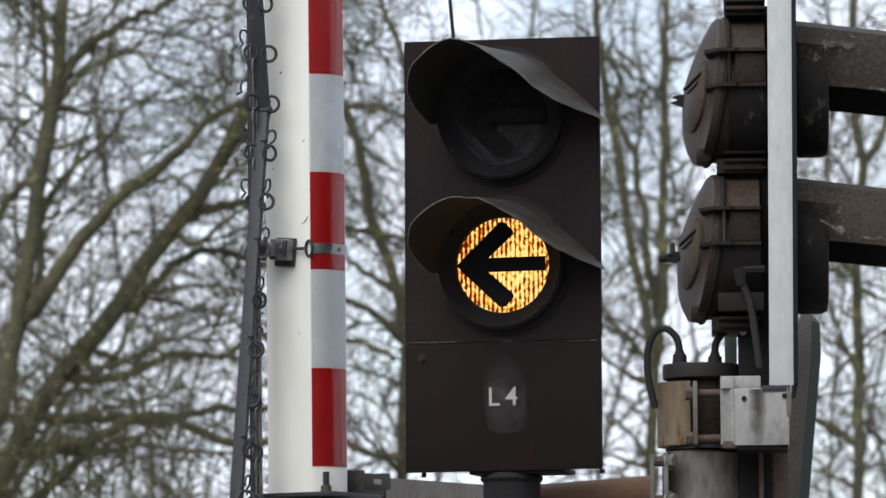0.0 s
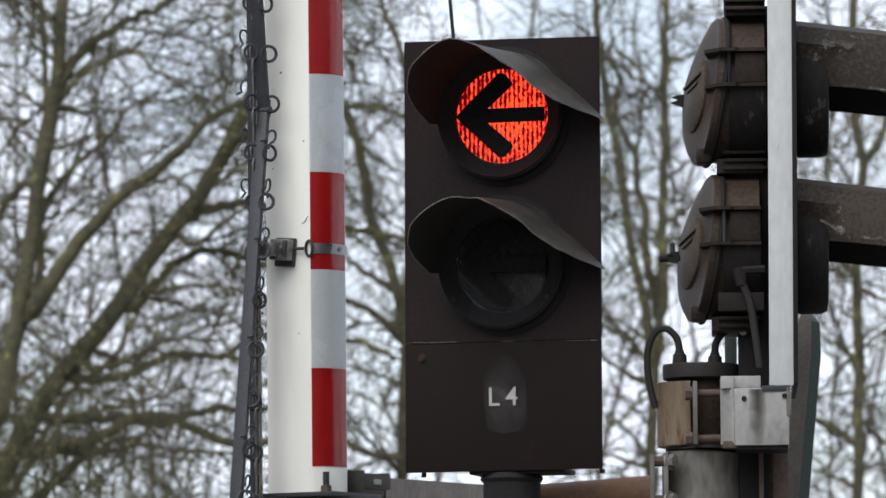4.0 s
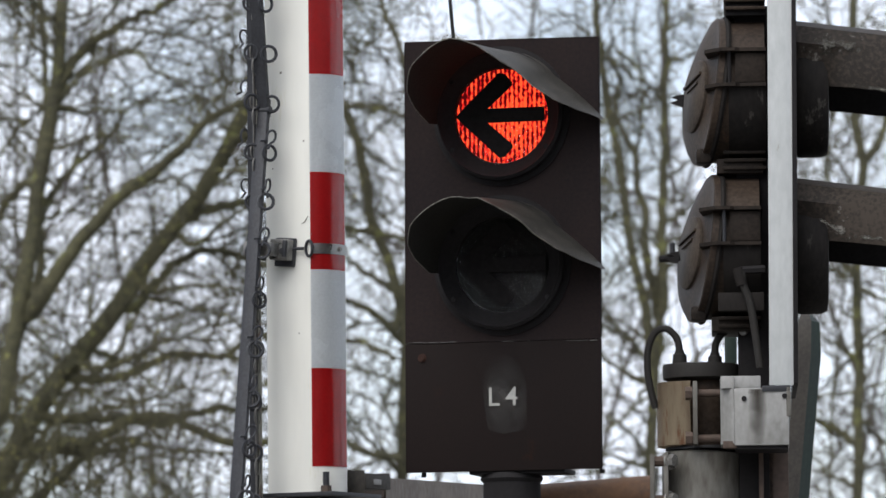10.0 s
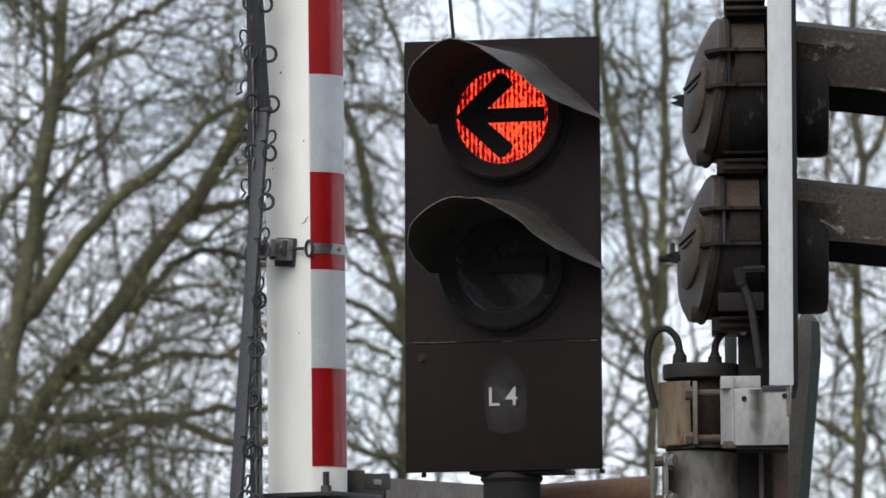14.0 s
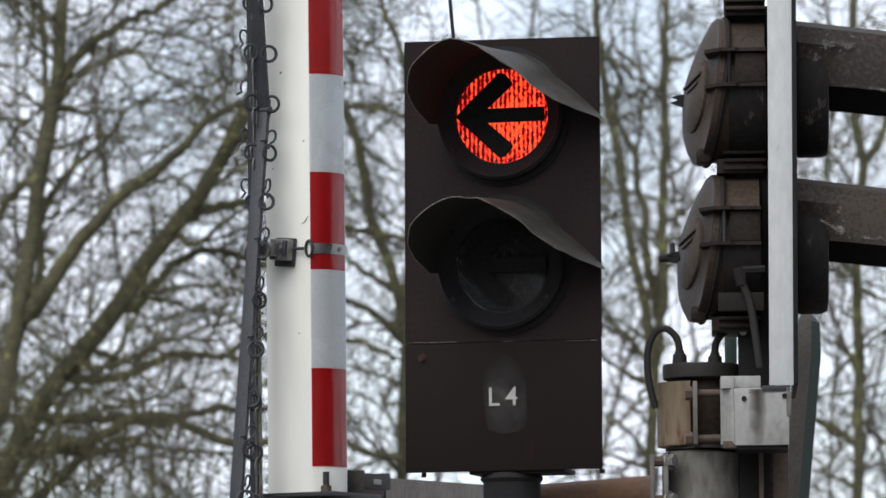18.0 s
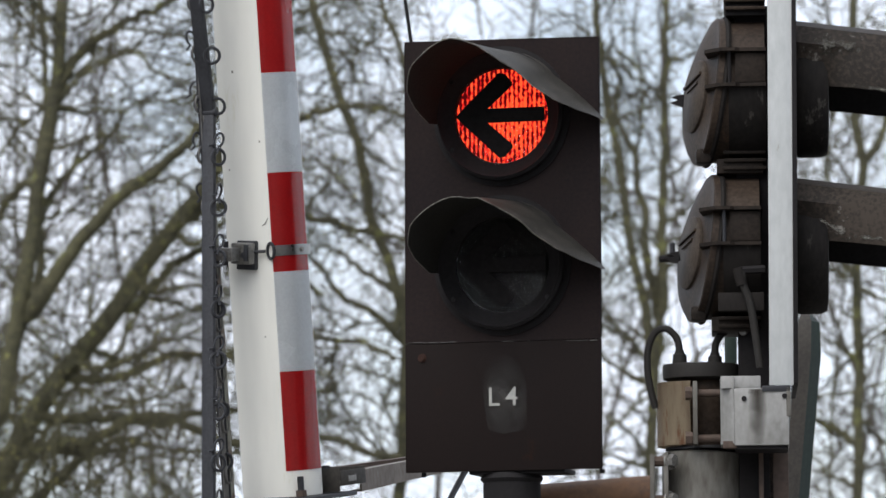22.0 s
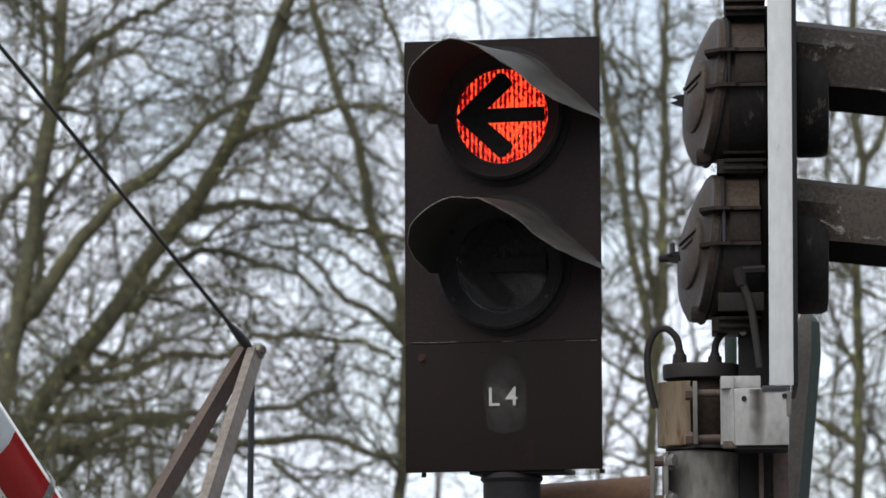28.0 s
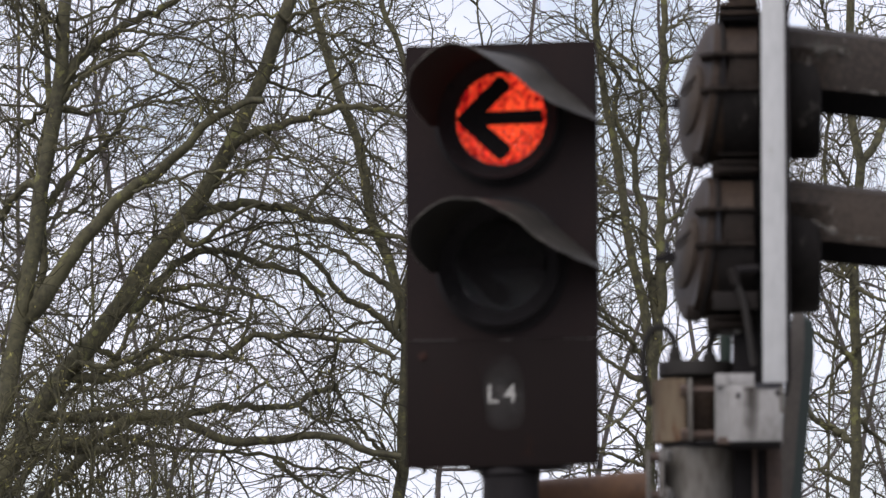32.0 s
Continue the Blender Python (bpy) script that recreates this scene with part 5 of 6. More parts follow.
def build_trees():
    lab = " bare tree with mossy olive-grey bark and crooked twigs"
    upright = []
    limb(upright, 0.092, 0.0310, 0.0, -2.67, 0, -2.59, 3.34, -2.51, 3.74, -2.44, 4.09, -2.38, 4.41, -2.3, 4.9, -2.26, 5.22, -2.23, 5.38, -2.19, 5.55, -2.17, 5.71, -2.16, 5.94, -2.15, 6.2, -2.12, 6.49, -2.15, 7.05)
    limb(upright, 0.0348, 0.0142, 0.2, -2.17, 5.71, -2.11, 5.84, -2.05, 5.9, -1.88, 6.02, -1.72, 6.11, -1.56, 6.18, -1.3, 6.39)
    limb(upright, 0.0221, 0.0111, -0.4, -2.18, 5.6, -2.05, 5.72, -1.95, 5.79, -1.82, 5.84, -1.71, 5.85, -1.64, 5.76, -1.56, 5.71, -1.43, 5.65, -1.37, 5.58, -1.35, 5.45)
    limb(upright, 0.0190, 0.0079, 0.4, -2.19, 5.5, -2.13, 5.5, -1.95, 5.55, -1.85, 5.56, -1.71, 5.61, -1.56, 5.64, -1.4, 5.66, -1.2, 5.61)
    limb(upright, 0.0142, 0.0079, -0.2, -2.19, 5.53, -2.05, 5.56, -1.88, 5.61, -1.69, 5.69, -1.59, 5.72)
    limb(upright, 0.0205, 0.0111, 0.3, -2.19, 5.56, -2.27, 5.55, -2.4, 5.47, -2.53, 5.31, -2.66, 5.22)
    limb(upright, 0.0158, 0.0095, -0.4, -2.17, 5.84, -2.24, 5.87, -2.34, 5.97, -2.4, 6.07, -2.5, 6.2, -2.57, 6.33)
    limb(upright, 0.0158, 0.0079, 0.5, -2.18, 5.64, -2.24, 5.68, -2.35, 5.81, -2.45, 5.86, -2.6, 5.88)
    limb(upright, 0.0269, 0.0142, 0.5, -2.26, 5.22, -2.34, 5.2, -2.43, 5.11, -2.53, 4.98, -2.66, 4.8)
    limb(upright, 0.0142, 0.0079, -0.5, -2.16, 6, -2.22, 6.07, -2.32, 6.14, -2.44, 6.2)
    limb(upright, 0.0158, 0.0079, -0.6, -2.26, 5.24, -2.04, 5.35, -1.88, 5.38, -1.72, 5.41, -1.59, 5.37)
    limb(upright, 0.0253, 0.0126, 0.4, -2.29, 4.91, -2.21, 5.09, -2.11, 5.24, -2.01, 5.34, -1.88, 5.46, -1.84, 5.58)
    limb(upright, 0.0537, 0.0190, -0.3, -2.37, 4.44, -2.33, 4.44, -2.2, 4.61, -2.06, 4.78, -1.92, 4.93, -1.75, 5.07, -1.59, 5.19, -1.43, 5.33, -1.32, 5.45, -1.16, 5.54, -1.01, 5.57)
    limb(upright, 0.0158, 0.0079, -0.5, -1.75, 5.07, -1.56, 5.12, -1.4, 5.15, -1.21, 5.16, -0.91, 5.14)
    limb(upright, 0.0158, 0.0079, 0.3, -2.29, 4.93, -2.11, 4.99, -1.95, 5.05, -1.82, 5.07)
    limb(upright, 0.0190, 0.0079, 0.5, -2.18, 5.74, -2.05, 5.79, -1.88, 5.89, -1.75, 5.97, -1.69, 6.07, -1.71, 6.2)
    limb(upright, 0.0142, 0.0079, -0.4, -1.88, 6.02, -1.72, 6, -1.56, 5.96, -1.4, 5.92, -1.17, 5.81, -0.88, 5.75)
    limb(upright, 0.0142, 0.0063, 0.4, -2.05, 5.9, -1.85, 5.92, -1.69, 5.91, -1.46, 5.86, -1.24, 5.85)
    limb(upright, 0.0174, 0.0095, 0.2, -2.4, 4.35, -2.33, 4.31, -2.24, 4.23, -2.19, 4.12)
    for x, z, dx, dz in ((-2.36, 4.5, -0.5, 0.5), (-2.3, 4.9, -0.55, 0.15), (-2.25, 5.25, -0.5, 0.6), (-2.2, 5.5, -0.6, 0.35), (-2.17, 5.75, -0.55, 0.7), (-2.16, 6.0, -0.6, 0.3), (-2.45, 4.1, -0.4, 0.7), (-2.5, 3.8, -0.45, 0.4), (-2.18, 5.65, 0.7, 0.75), (-2.16, 6.0, 0.8, 0.35)):
        limb(upright, 0.013, 0.006, 0.5 - abs(dz), x, z, x + dx * 0.5, z + dz * 0.65, x + dx, z + dz)
    tree("bare_tree", 11, 30.0, upright, "upright" + lab)
    leaning = []
    limb(leaning, 0.112, 0.0310, 0.0, -2.92, 0, -2.68, 2.98, -2.56, 3.44, -2.36, 3.83, -2.2, 4.09, -2.04, 4.25, -1.91, 4.41, -1.78, 4.61, -1.68, 4.77, -1.58, 4.89, -1.45, 5.04, -1.34, 5.2, -1.25, 5.35, -1.16, 5.56, -1.07, 5.76, -0.99, 5.99, -0.92, 6.16, -0.88, 6.27, -0.78, 6.55, -0.73, 7.09)
    limb(leaning, 0.0320, 0.0128, 0.3, -1.48, 5, -1.32, 5.07, -1.12, 5.08, -0.93, 5.05, -0.8, 5.01, -0.63, 4.97, -0.47, 4.92, -0.27, 4.89, -0.08, 4.8)
    limb(leaning, 0.0288, 0.0112, -0.4, -1.24, 5.39, -1.17, 5.44, -1.02, 5.49, -0.86, 5.52, -0.66, 5.57, -0.5, 5.58, -0.27, 5.54, -0.08, 5.46)
    limb(leaning, 0.0144, 0.0080, 0.6, -1.08, 5.74, -0.93, 5.72, -0.73, 5.71, -0.53, 5.67, -0.27, 5.57)
    limb(leaning, 0.0240, 0.0128, -0.3, -1.55, 4.92, -1.43, 4.81, -1.29, 4.9, -1.16, 4.99, -1.03, 5.03, -0.83, 5.01, -0.67, 4.9)
    limb(leaning, 0.0320, 0.0144, 0.4, -1.92, 4.4, -1.81, 4.41, -1.73, 4.51, -1.63, 4.63, -1.52, 4.74, -1.42, 4.8, -1.25, 4.8, -1.09, 4.74, -0.86, 4.68, -0.7, 4.54)
    limb(leaning, 0.0208, 0.0096, -0.4, -1.76, 4.61, -1.58, 4.58, -1.42, 4.59, -1.25, 4.57, -1.09, 4.51, -0.93, 4.44, -0.83, 4.31)
    limb(leaning, 0.0176, 0.0096, 0.4, -1.76, 4.56, -1.48, 4.49, -1.39, 4.48, -1.25, 4.44, -1.09, 4.36, -0.9, 4.28, -0.73, 4.15)
    limb(leaning, 0.0224, 0.0096, 0.6, -2.07, 4.22, -1.81, 4.15, -1.69, 4.23, -1.58, 4.31, -1.48, 4.4, -1.35, 4.46, -1.19, 4.49)
    limb(leaning, 0.0240, 0.0144, -0.7, -2.2, 4.1, -2.07, 4.15, -1.91, 4.12, -1.78, 4.15, -1.61, 4.22, -1.45, 4.26, -1.32, 4.3, -1.12, 4.34)
    limb(leaning, 0.0304, 0.0128, -0.4, -2.22, 4.06, -1.97, 4.05, -1.74, 4.09, -1.52, 4.18, -1.25, 4.16, -1.09, 4.26, -0.93, 4.26, -0.73, 4.26, -0.6, 4.23, -0.44, 4.22, -0.28, 4.11)
    limb(leaning, 0.0144, 0.0080, -0.6, -1.25, 4.16, -1.12, 4.12, -0.99, 3.98, -0.93, 3.82)
    limb(leaning, 0.0352, 0.0144, 0.3, -2.38, 3.8, -2.2, 3.81, -1.91, 3.84, -1.58, 3.82, -1.45, 3.86, -1.26, 3.9, -0.99, 3.91, -0.83, 3.93, -0.75, 4, -0.6, 4.04)
    limb(leaning, 0.0208, 0.0096, -0.5, -2.3, 3.91, -2.1, 3.87, -1.91, 3.89, -1.74, 3.91, -1.58, 3.94, -1.42, 3.99, -1.22, 3.95)
    limb(leaning, 0.0416, 0.0192, -0.3, -2.51, 3.52, -2.3, 3.63, -2.04, 3.68, -1.81, 3.8, -1.61, 3.82, -1.45, 3.76, -1.26, 3.68, -1.06, 3.66, -0.86, 3.69, -0.67, 3.69, -0.47, 3.62, -0.25, 3.58)
    limb(leaning, 0.0240, 0.0128, 0.6, -2.3, 3.62, -1.94, 3.63, -1.71, 3.68, -1.48, 3.66, -1.26, 3.66, -1.03, 3.63, -0.77, 3.56, -0.54, 3.57, -0.31, 3.52)
    limb(leaning, 0.0144, 0.0080, 0.4, -0.86, 3.93, -0.73, 3.84, -0.6, 3.85, -0.44, 3.9)
    limb(leaning, 0.0192, 0.0096, -0.6, -1.03, 3.63, -0.87, 3.51, -0.74, 3.4, -0.48, 3.23)
    limb(leaning, 0.0480, 0.0192, 0.5, -2.62, 3.18, -2.36, 3.37, -2.23, 3.5, -2.1, 3.63, -1.94, 3.73, -1.78, 3.76)
    limb(leaning, 0.0176, 0.0080, 0.5, -0.99, 5.99, -0.79, 6.06, -0.6, 6.07, -0.4, 6.02, -0.17, 5.99)
    limb(leaning, 0.0176, 0.0080, -0.5, -0.93, 6.14, -0.76, 6.17, -0.56, 6.19, -0.33, 6.12)
    limb(leaning, 0.0144, 0.0080, -0.6, -0.92, 6.16, -1.07, 6.14, -1.25, 6.09, -1.42, 6.04, -1.58, 5.94)
    limb(leaning, 0.0144, 0.0080, 0.5, -1.04, 5.86, -1.19, 5.79, -1.3, 5.84, -1.42, 5.89)
    limb(leaning, 0.0144, 0.0064, -0.5, -0.76, 5.72, -0.6, 5.82, -0.43, 5.95, -0.3, 6.09)
    limb(leaning, 0.0144, 0.0064, 0.4, -0.6, 4.23, -0.64, 4.08, -0.6, 3.95, -0.67, 3.82)
    limb(leaning, 0.0160, 0.0080, 0.5, -0.8, 5.01, -0.73, 5.13, -0.6, 5.29, -0.47, 5.39, -0.3, 5.38)
    limb(leaning, 0.0144, 0.0080, -0.5, -0.63, 4.97, -0.47, 4.83, -0.34, 4.7, -0.28, 4.54)
    limb(leaning, 0.0160, 0.0064, 0.7, -1.02, 5.49, -0.93, 5.36, -0.8, 5.3, -0.6, 5.36)
    limb(leaning, 0.0160, 0.0080, -0.6, -1.34, 5.2, -1.16, 5.26, -0.99, 5.31, -0.73, 5.26, -0.57, 5.13, -0.47, 5)
    limb(leaning, 0.0160, 0.0080, 0.3, -1.58, 4.89, -1.35, 4.8, -1.16, 4.64, -0.99, 4.47, -0.9, 4.34)
    tree("bare_tree", 15, 30.4, leaning, "leaning" + lab)
    slender = []
    limb(slender, 0.0573, 0.0236, 0.0, -0.29, 0, -0.3, 3.04, -0.28, 3.45, -0.25, 3.76, -0.24, 4.07, -0.23, 4.42, -0.24, 4.6, -0.32, 4.86, -0.41, 5.04, -0.47, 5.21, -0.48, 5.38, -0.5, 5.59, -0.57, 5.75, -0.63, 5.92, -0.68, 6.11, -0.75, 6.32, -0.8, 6.52, -0.87, 6.92, -0.83, 7.41)
    limb(slender, 0.0253, 0.0101, 0.4, -0.24, 4.55, -0.32, 4.72, -0.46, 4.82, -0.58, 4.93, -0.68, 5, -0.84, 5.04)
    limb(slender, 0.0253, 0.0118, -0.4, -0.23, 4.38, -0.43, 4.58, -0.6, 4.66, -0.7, 4.79, -0.79, 4.89, -0.91, 4.94, -1.08, 4.97)
    limb(slender, 0.0287, 0.0152, 0.2, -0.24, 4.55, -0.16, 5.1, -0.13, 5.45, -0.15, 5.83, -0.24, 6.17, -0.32, 6.38, -0.37, 6.51, -0.42, 6.85)
    limb(slender, 0.0219, 0.0101, -0.3, -0.25, 3.69, -0.33, 3.73, -0.46, 3.83, -0.57, 3.95, -0.64, 4.09, -0.74, 4.21)
    limb(slender, 0.0169, 0.0084, 0.5, -0.24, 4.07, -0.39, 4.21, -0.57, 4.28, -0.74, 4.25)
    limb(slender, 0.0169, 0.0084, -0.5, -0.25, 3.76, -0.43, 3.69, -0.6, 3.59, -0.84, 3.56)
    limb(slender, 0.0152, 0.0084, 0.4, -0.49, 5.56, -0.36, 5.52, -0.22, 5.45)
    limb(slender, 0.0169, 0.0084, 0.3, -0.23, 4.28, -0.08, 4.55, 0.05, 4.83, 0.16, 5.17)
    limb(slender, 0.0202, 0.0101, -0.3, -0.25, 3.8, -0.02, 4, 0.19, 4.34, 0.29, 4.83, 0.33, 5.34, 0.27, 5.97, 0.2, 6.49)
    limb(slender, 0.0152, 0.0084, 0.6, -0.23, 4.42, -0.32, 4.52, -0.46, 4.55, -0.63, 4.5, -0.77, 4.42)
    limb(slender, 0.0152, 0.0067, 0.4, -0.68, 6.11, -0.56, 6.18, -0.46, 6.32, -0.39, 6.46)
    tree("bare_tree", 12, 32.0, slender, "slender" + lab)
    forked = []
    limb(forked, 0.0564, 0.0182, 0.0, 1.21, 0, 1.2, 3.01, 1.21, 4.23, 1.17, 4.57, 1.13, 4.7, 1.1, 4.87, 1.07, 5.04, 1.04, 5.21, 1.01, 5.42, 0.99, 5.62, 0.97, 5.76, 0.91, 6.04, 0.9, 6.41, 0.85, 6.96)
    limb(forked, 0.0365, 0.0116, 0.3, 1.21, 4.19, 1.27, 4.5, 1.24, 4.74, 1.21, 4.94, 1.21, 5.11, 1.19, 5.25, 1.16, 5.38, 1.16, 5.51, 1.09, 5.62, 1.05, 5.76, 1.07, 6, 0.94, 6.1)
    limb(forked, 0.0332, 0.0166, -0.4, 1.26, 4.46, 1.28, 4.6, 1.29, 4.87, 1.29, 5.11, 1.31, 5.38, 1.31, 5.73, 1.32, 6.07, 1.33, 6.43, 1.36, 6.93)
    limb(forked, 0.0166, 0.0083, 0.2, 1.19, 4.87, 1.12, 5.11, 1.08, 5.23, 0.94, 5.35)
    limb(forked, 0.0249, 0.0133, -0.3, 1.2, 4.21, 1.1, 4.36, 1, 4.45, 0.88, 4.51, 0.66, 4.6)
    limb(forked, 0.0149, 0.0083, 0.4, 1.17, 4.4, 1.05, 4.49, 0.96, 4.56, 0.88, 4.6, 0.73, 4.65)
    limb(forked, 0.0216, 0.0100, 0.3, 1.2, 4.06, 1.05, 4.19, 0.96, 4.26, 0.88, 4.32, 0.69, 4.4)
    limb(forked, 0.0166, 0.0100, -0.5, 1.2, 4.09, 1.08, 3.92, 0.98, 3.84, 0.87, 3.77, 0.72, 3.69)
    limb(forked, 0.0166, 0.0083, 0.5, 1.2, 3.72, 1.16, 3.79, 1.06, 3.87, 0.93, 3.96, 0.79, 4.06)
    limb(forked, 0.0216, 0.0100, -0.2, 1.2, 3.52, 1.16, 3.59, 1.06, 3.65, 0.92, 3.69, 0.76, 3.72)
    limb(forked, 0.0149, 0.0083, 0.6, 1.2, 3.48, 1.06, 3.59, 0.89, 3.61, 0.72, 3.59)
    limb(forked, 0.0149, 0.0083, 0.4, 1.02, 5.35, 0.94, 5.39, 0.87, 5.49, 0.74, 5.63)
    limb(forked, 0.0182, 0.0083, -0.5, 1.31, 5.73, 1.21, 5.85, 1.11, 5.9, 0.94, 6, 0.77, 6.21)
    limb(forked, 0.0166, 0.0083, 0.5, 1.31, 5.28, 1.41, 5.38, 1.55, 5.52, 1.72, 5.62)
    limb(forked, 0.0149, 0.0083, 0.2, 1.32, 6, 1.44, 6.03, 1.59, 6.13, 1.69, 6.34)
    limb(forked, 0.0166, 0.0083, -0.3, 1.16, 5.49, 1.2, 5.73, 1.18, 5.97, 1.13, 6.21, 1.18, 6.48)
    limb(forked, 0.0182, 0.0083, 0.6, 1.18, 5.97, 1.05, 6.14, 0.93, 6.21, 0.78, 6.38)
    limb(forked, 0.0182, 0.0083, 0.3, 1.29, 5.04, 1.41, 5.11, 1.58, 5.25, 1.82, 5.41)
    limb(forked, 0.0149, 0.0083, -0.4, 1.29, 4.91, 1.14, 5.01, 1, 5.04, 0.87, 5.15)
    limb(forked, 0.0149, 0.0083, 0.5, 1.05, 5.15, 0.95, 5.1, 0.88, 4.98, 0.76, 4.91)
    limb(forked, 0.0166, 0.0083, -0.6, 1.24, 4.74, 1.41, 4.84, 1.61, 4.9, 1.85, 4.94)
    limb(forked, 0.0166, 0.0083, 0.4, 1.21, 3.96, 1.4, 4.16, 1.6, 4.36, 1.88, 4.5)
    limb(forked, 0.0133, 0.0066, 0.4, 1.1, 4.87, 1, 4.77, 0.93, 4.81, 0.83, 4.74)
    limb(forked, 0.0149, 0.0066, 0.5, 1.33, 6.2, 1.42, 6.27, 1.52, 6.41)
    tree("bare_tree", 13, 31.5, forked, "forked" + lab, plan=FINE_PLAN)
    straight = []
    limb(straight, 0.0479, 0.0240, 0.0, 2.54, 0, 2.51, 3.05, 2.52, 3.47, 2.54, 4.1, 2.54, 4.44, 2.54, 4.86, 2.57, 5.32, 2.58, 5.53, 2.54, 5.71, 2.53, 6.13, 2.53, 6.56, 2.51, 7.27)
    limb(straight, 0.0257, 0.0120, 0.3, 2.58, 5.53, 2.67, 5.67, 2.72, 5.85, 2.77, 6.13, 2.84, 6.56)
    limb(straight, 0.0240, 0.0103, -0.3, 2.54, 4.36, 2.39, 4.41, 2.25, 4.48, 2.11, 4.59)
    limb(straight, 0.0171, 0.0086, 0.4, 2.54, 4.37, 2.4, 4.25, 2.28, 4.13, 2.14, 4.03)
    limb(straight, 0.0171, 0.0086, -0.3, 2.54, 4.4, 2.65, 4.48, 2.77, 4.58)
    limb(straight, 0.0257, 0.0120, 0.2, 2.53, 3.89, 2.31, 3.95, 2.23, 4.03, 2.07, 4.13)
    limb(straight, 0.0223, 0.0103, 0.4, 2.53, 3.92, 2.72, 3.82, 2.9, 3.74)
    limb(straight, 0.0223, 0.0103, -0.4, 2.54, 4.79, 2.63, 4.69, 2.76, 4.62)
    limb(straight, 0.0223, 0.0103, 0.3, 2.52, 3.52, 2.48, 3.57, 2.34, 3.64, 2.27, 3.75, 2.14, 3.85)
    limb(straight, 0.0171, 0.0086, -0.3, 2.57, 5.25, 2.49, 5.39, 2.4, 5.5, 2.3, 5.53)
    limb(straight, 0.0240, 0.0103, 0.4, 2.54, 4.83, 2.4, 5.08, 2.36, 5.36, 2.37, 5.67, 2.41, 6.03, 2.38, 6.38, 2.34, 6.66)
    limb(straight, 0.0154, 0.0086, 0.3, 2.54, 4.51, 2.42, 4.66, 2.32, 4.73, 2.22, 4.83)
    limb(straight, 0.0171, 0.0086, -0.5, 2.53, 6.03, 2.44, 6.13, 2.34, 6.42, 2.27, 6.56)
    limb(straight, 0.0154, 0.0086, 0.5, 2.53, 6.34, 2.62, 6.45, 2.7, 6.59)
    limb(straight, 0.0154, 0.0086, 0.5, 2.53, 3.64, 2.62, 3.75, 2.73, 3.89)
    limb(straight, 0.0154, 0.0086, -0.4, 2.54, 4.93, 2.46, 4.83, 2.32, 4.87, 2.23, 4.8)
    tree("bare_tree", 14, 32.5, straight, "straight" + lab, plan=FINE_PLAN)
    bushy = []
    limb(bushy, 0.06, 0.015, 0, -3.03, -0.07, -2.8, 3.05, -2.63, 3.84, -2.5, 4.41, -2.36, 4.77, -2.4, 5.37, -2.33, 5.86, -2.4, 6.69)
    limb(bushy, 0.03, 0.008, 0.5, -2.76, 3.18, -2.5, 3.51, -2.23, 4.04, -1.93, 4.31, -1.74, 4.77, -1.7, 5.23)
    limb(bushy, 0.022, 0.007, 0.3, -2.73, 3.38, -2.4, 3.71, -2.03, 3.74, -1.67, 4.04, -1.5, 4.31)
    limb(bushy, 0.022, 0.007, -0.3, -2.8, 3.05, -2.33, 3.28, -1.93, 3.61, -1.54, 3.71, -1.27, 3.91)
    limb(bushy, 0.018, 0.006, 0.3, -2.6, 3.91, -2.3, 4.04, -2.1, 4.08, -1.74, 3.98, -1.4, 4.08)
    limb(bushy, 0.014, 0.006, 0.3, -2.4, 5.3, -2.56, 5.57, -2.73, 5.76)
    limb(bushy, 0.014, 0.006, 0.3, -2.36, 5.63, -2.5, 5.9, -2.43, 6.23, -2.5, 6.56)
    limb(bushy, 0.014, 0.006, -0.3, -2.34, 5.86, -2.1, 6.0, -1.97, 6.26, -1.74, 6.46)
    tree("bare_tree", 17, 31.4, bushy, "bushy" + lab, plan=FINE_PLAN)
    shrub = []
    limb(shrub, 0.03, 0.008, 0, -1.86, 0.04, -1.89, 2.02, -2.05, 2.95, -2.14, 3.38, -2.11, 3.75, -2.23, 4.06)
    limb(shrub, 0.022, 0.007, 0.3, -1.88, 1.72, -1.71, 2.64, -1.68, 3.19, -1.8, 3.56, -1.77, 3.81)
    limb(shrub, 0.022, 0.007, -0.3, -1.87, 1.41, -1.49, 2.49, -1.37, 3.07, -1.4, 3.44, -1.24, 3.75)
    limb(shrub, 0.02, 0.007, 0.3, -1.89, 2.02, -2.23, 2.7, -2.35, 3.26, -2.29, 3.56)
    limb(shrub, 0.016, 0.006, 0.3, -1.69, 2.95, -1.52, 3.26, -1.55, 3.56, -1.46, 3.87)
    limb(shrub, 0.016, 0.006, -0.4, -2.01, 2.89, -1.86, 3.26, -1.92, 3.56, -1.95, 3.87)
    limb(shrub, 0.016, 0.006, -0.4, -2.29, 2.95, -2.45, 3.41, -2.41, 3.87)
    tree("bare_shrub", 22, 29.2, shrub, "low bare shrub with many thin brown stems and twigs", plan=FINE_PLAN, group="undergrowth shrubs")
    low_shrubs()
    thicket()
    far_trees()


def build_wires():
    """Two level overhead wires running off beside the track."""
    for x, y in ((-1.79, 29.5), (-2.70, 32.6)):
        way = Vector((0.40, 1.0, 0.0))
        w = root("overhead_wire", pose(x, y, 6.0), "thin pale overhead wire stretched level past the trees", "wire", "overhead wires")
        part("wire_run", tube([way * s for s in (-60, -20, 0, 20, 60, 140)], 0.0035, 6), WIRE, w)


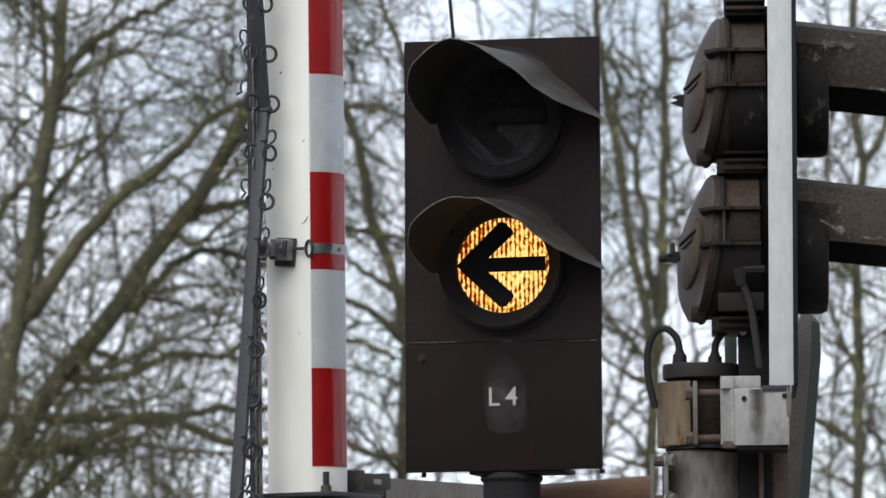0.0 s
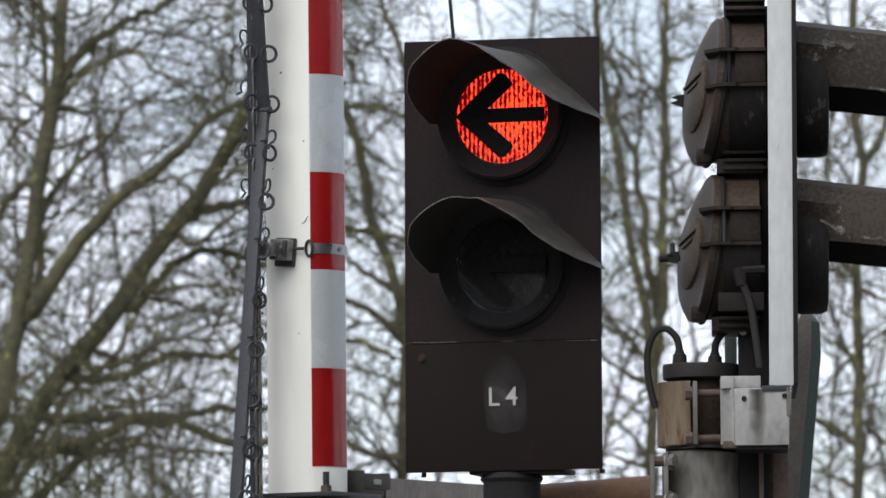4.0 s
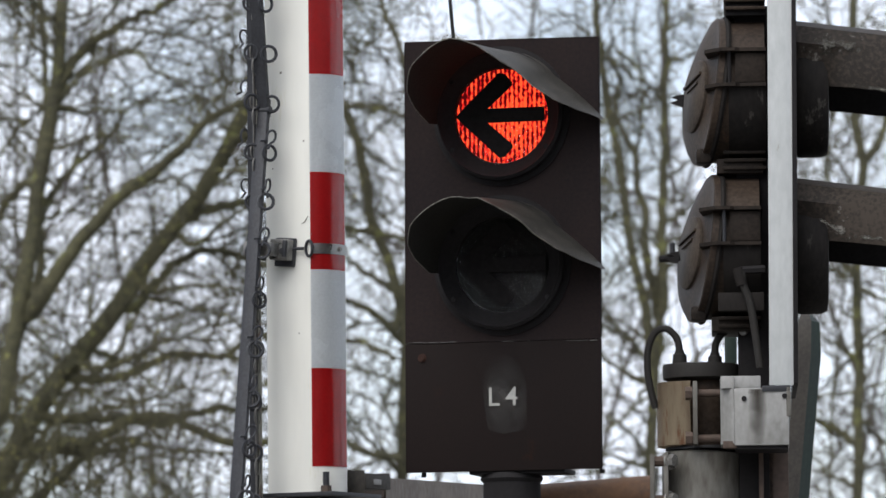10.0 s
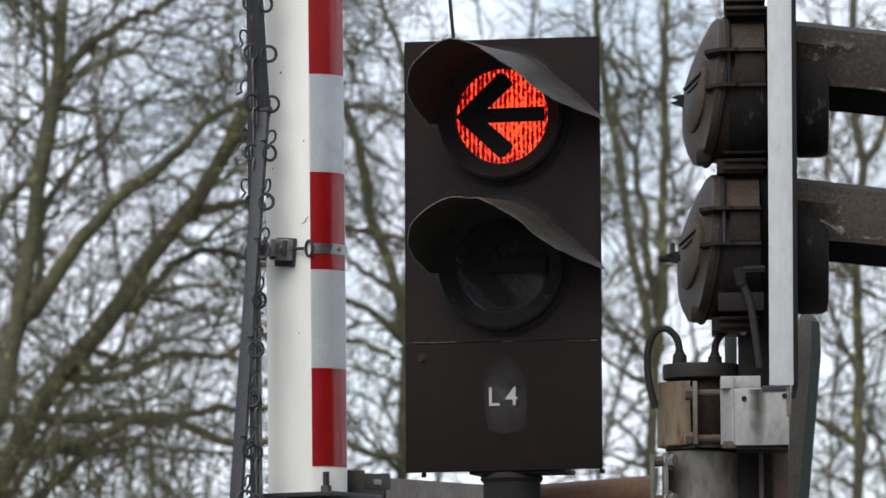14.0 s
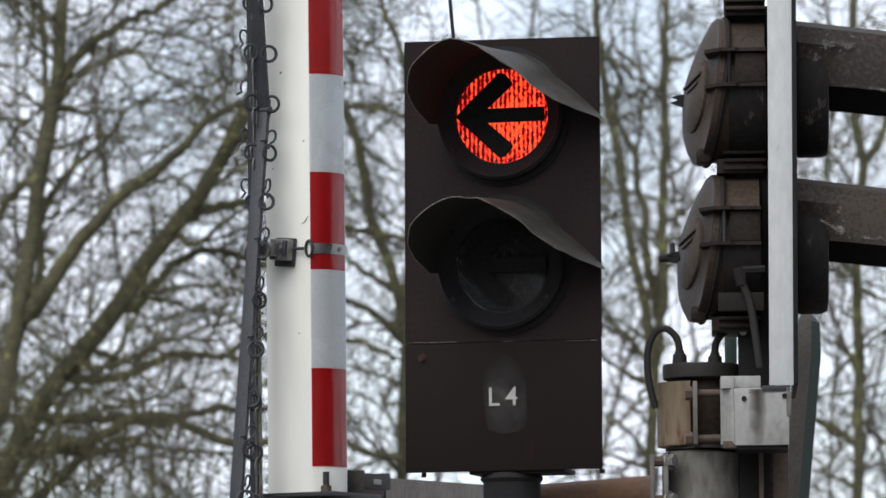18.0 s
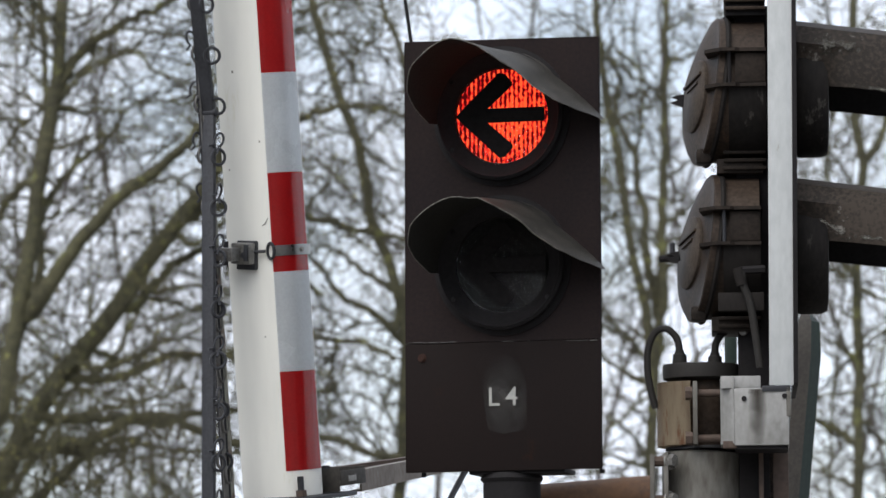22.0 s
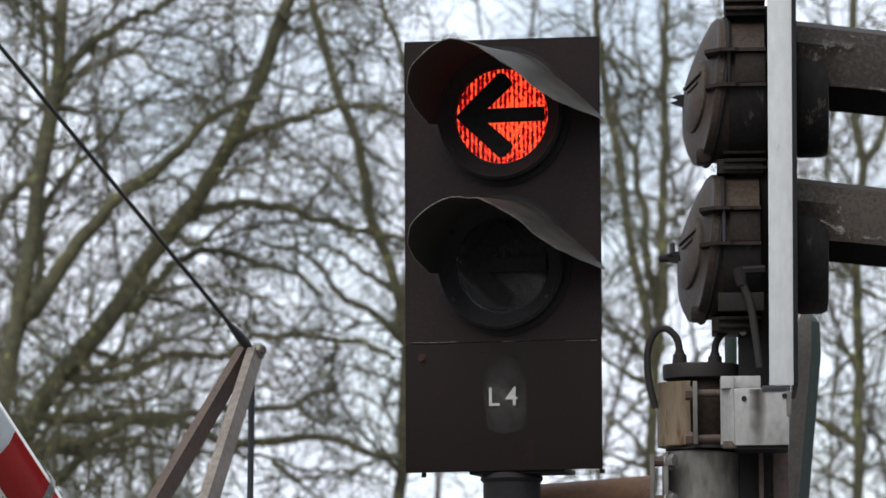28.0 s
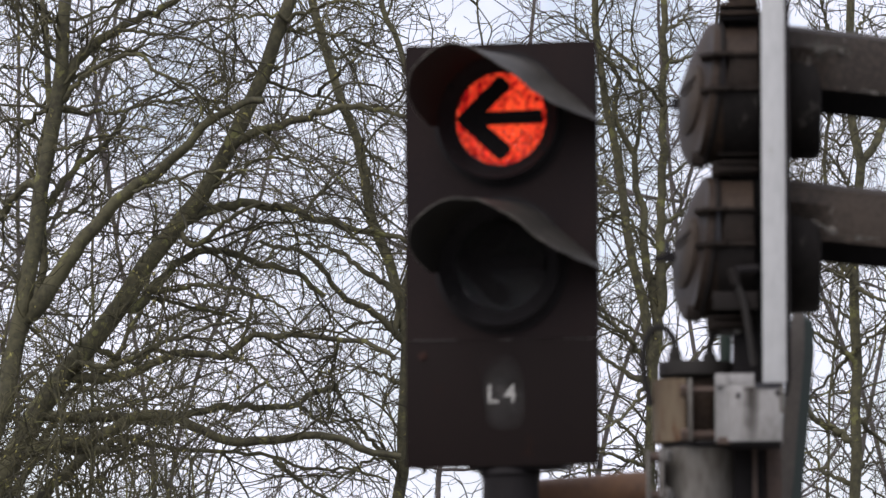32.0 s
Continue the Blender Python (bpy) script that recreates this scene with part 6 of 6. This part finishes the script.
# ---- moving things ----
def motions():
    arm = BARRIER["arm"]
    stand = Matrix.Translation(PIVOT) @ pose(0, 0, 0, 0, 0, ARM_TURN)
    swing = [(0, 0), (20.9, 0), (21.0, 0.15), (21.5, 2.4), (22.0, 6.2), (22.5, 10.15), (23.0, 13.7), (23.5, 17.4), (24.0, 20.95), (24.5, 24.55), (25.0, 28.07), (25.5, 31.77), (26.0, 35.5), (26.5, 39.2), (27.0, 43.0), (27.5, 46.8), (28.0, 51.0), (28.5, 55.6), (29.0, 60.35), (29.5, 65.6), (30.0, 70.9), (30.4, 74.9), (31.0, 81.7), (31.4, 85.6), (31.7, 87.6), (32.0, 88.6)]
    walk(arm, [(t, stand @ pose(0, 0, 0, 0, -a - LEAN, 0)) for t, a in swing])
    # hanging grid: swing of the links against the arm, lean of the slack lower rod
    hang = [(0, -0.4, 8.4, -0.018), (20.9, -0.4, 8.4, -0.018), (22.0, 1.2, 7.0, -0.008), (22.4, 7.4, 3.0, 0.008), (23.0, 21.0, 0, -0.012), (23.4, 17.8, 0, -0.004), (24.0, 17.4, 0, 0.002), (24.4, 28, 0, 0.002), (25.0, 33, 0, 0.002), (25.5, 35, 0, 0.002), (27.5, 47, 0, 0.002), (30.0, 70, 0, 0.002), (32.0, 88, 0, 0.002)]
    rod = Vector(ROD_AT)

    def top(out):
        return rod + Vector((-out, 0, 0))
    walk(BARRIER["up"], [(t, Matrix.Translation(top(o))) for t, a, s, o in hang])
    for ob, z in BARRIER["links"]:
        walk(ob, [(t, Matrix.Translation(top(o) + Vector((-0.012, -0.008, z - 0.012))) @ pose(0, 0, 0, 0, a, 0)) for t, a, s, o in hang])
    for key, sign in (("low", 1), ("high", -0.75)):
        rows = []
        for t, a, s, o in hang:
            d = Vector((-GRID_DROP * math.sin(radians(a)), -0.022, GRID_DROP * (1 - math.cos(radians(a)))))
            hinge = Matrix.Translation((0, 0, 1.775))
            rows.append((t, Matrix.Translation(top(o) + d) @ hinge @ pose(0, 0, 0, 0, s * sign, 0) @ hinge.inverted()))
        walk(BARRIER[key], rows)
    near, far = Matrix.Translation(FOCUS_NEAR), Matrix.Translation(FOCUS_FAR)
    walk(focus, [(0, near), (30.45, near), (30.65, near.lerp(far, 0.18)), (30.85, far), (32.0, far)])
    for sh in SHUTTERS:
        up, down = Matrix.Translation((0, 0, 246 * U)), Matrix.Translation((0, 0, -20 * U))
        walk(sh, [(0, up), (3.3, up), (3.6, down), (32.0, down)])


build_ground()
build_backdrop()
build_signal()
build_barrier()
build_mast()
build_trees()
build_wires()
motions()
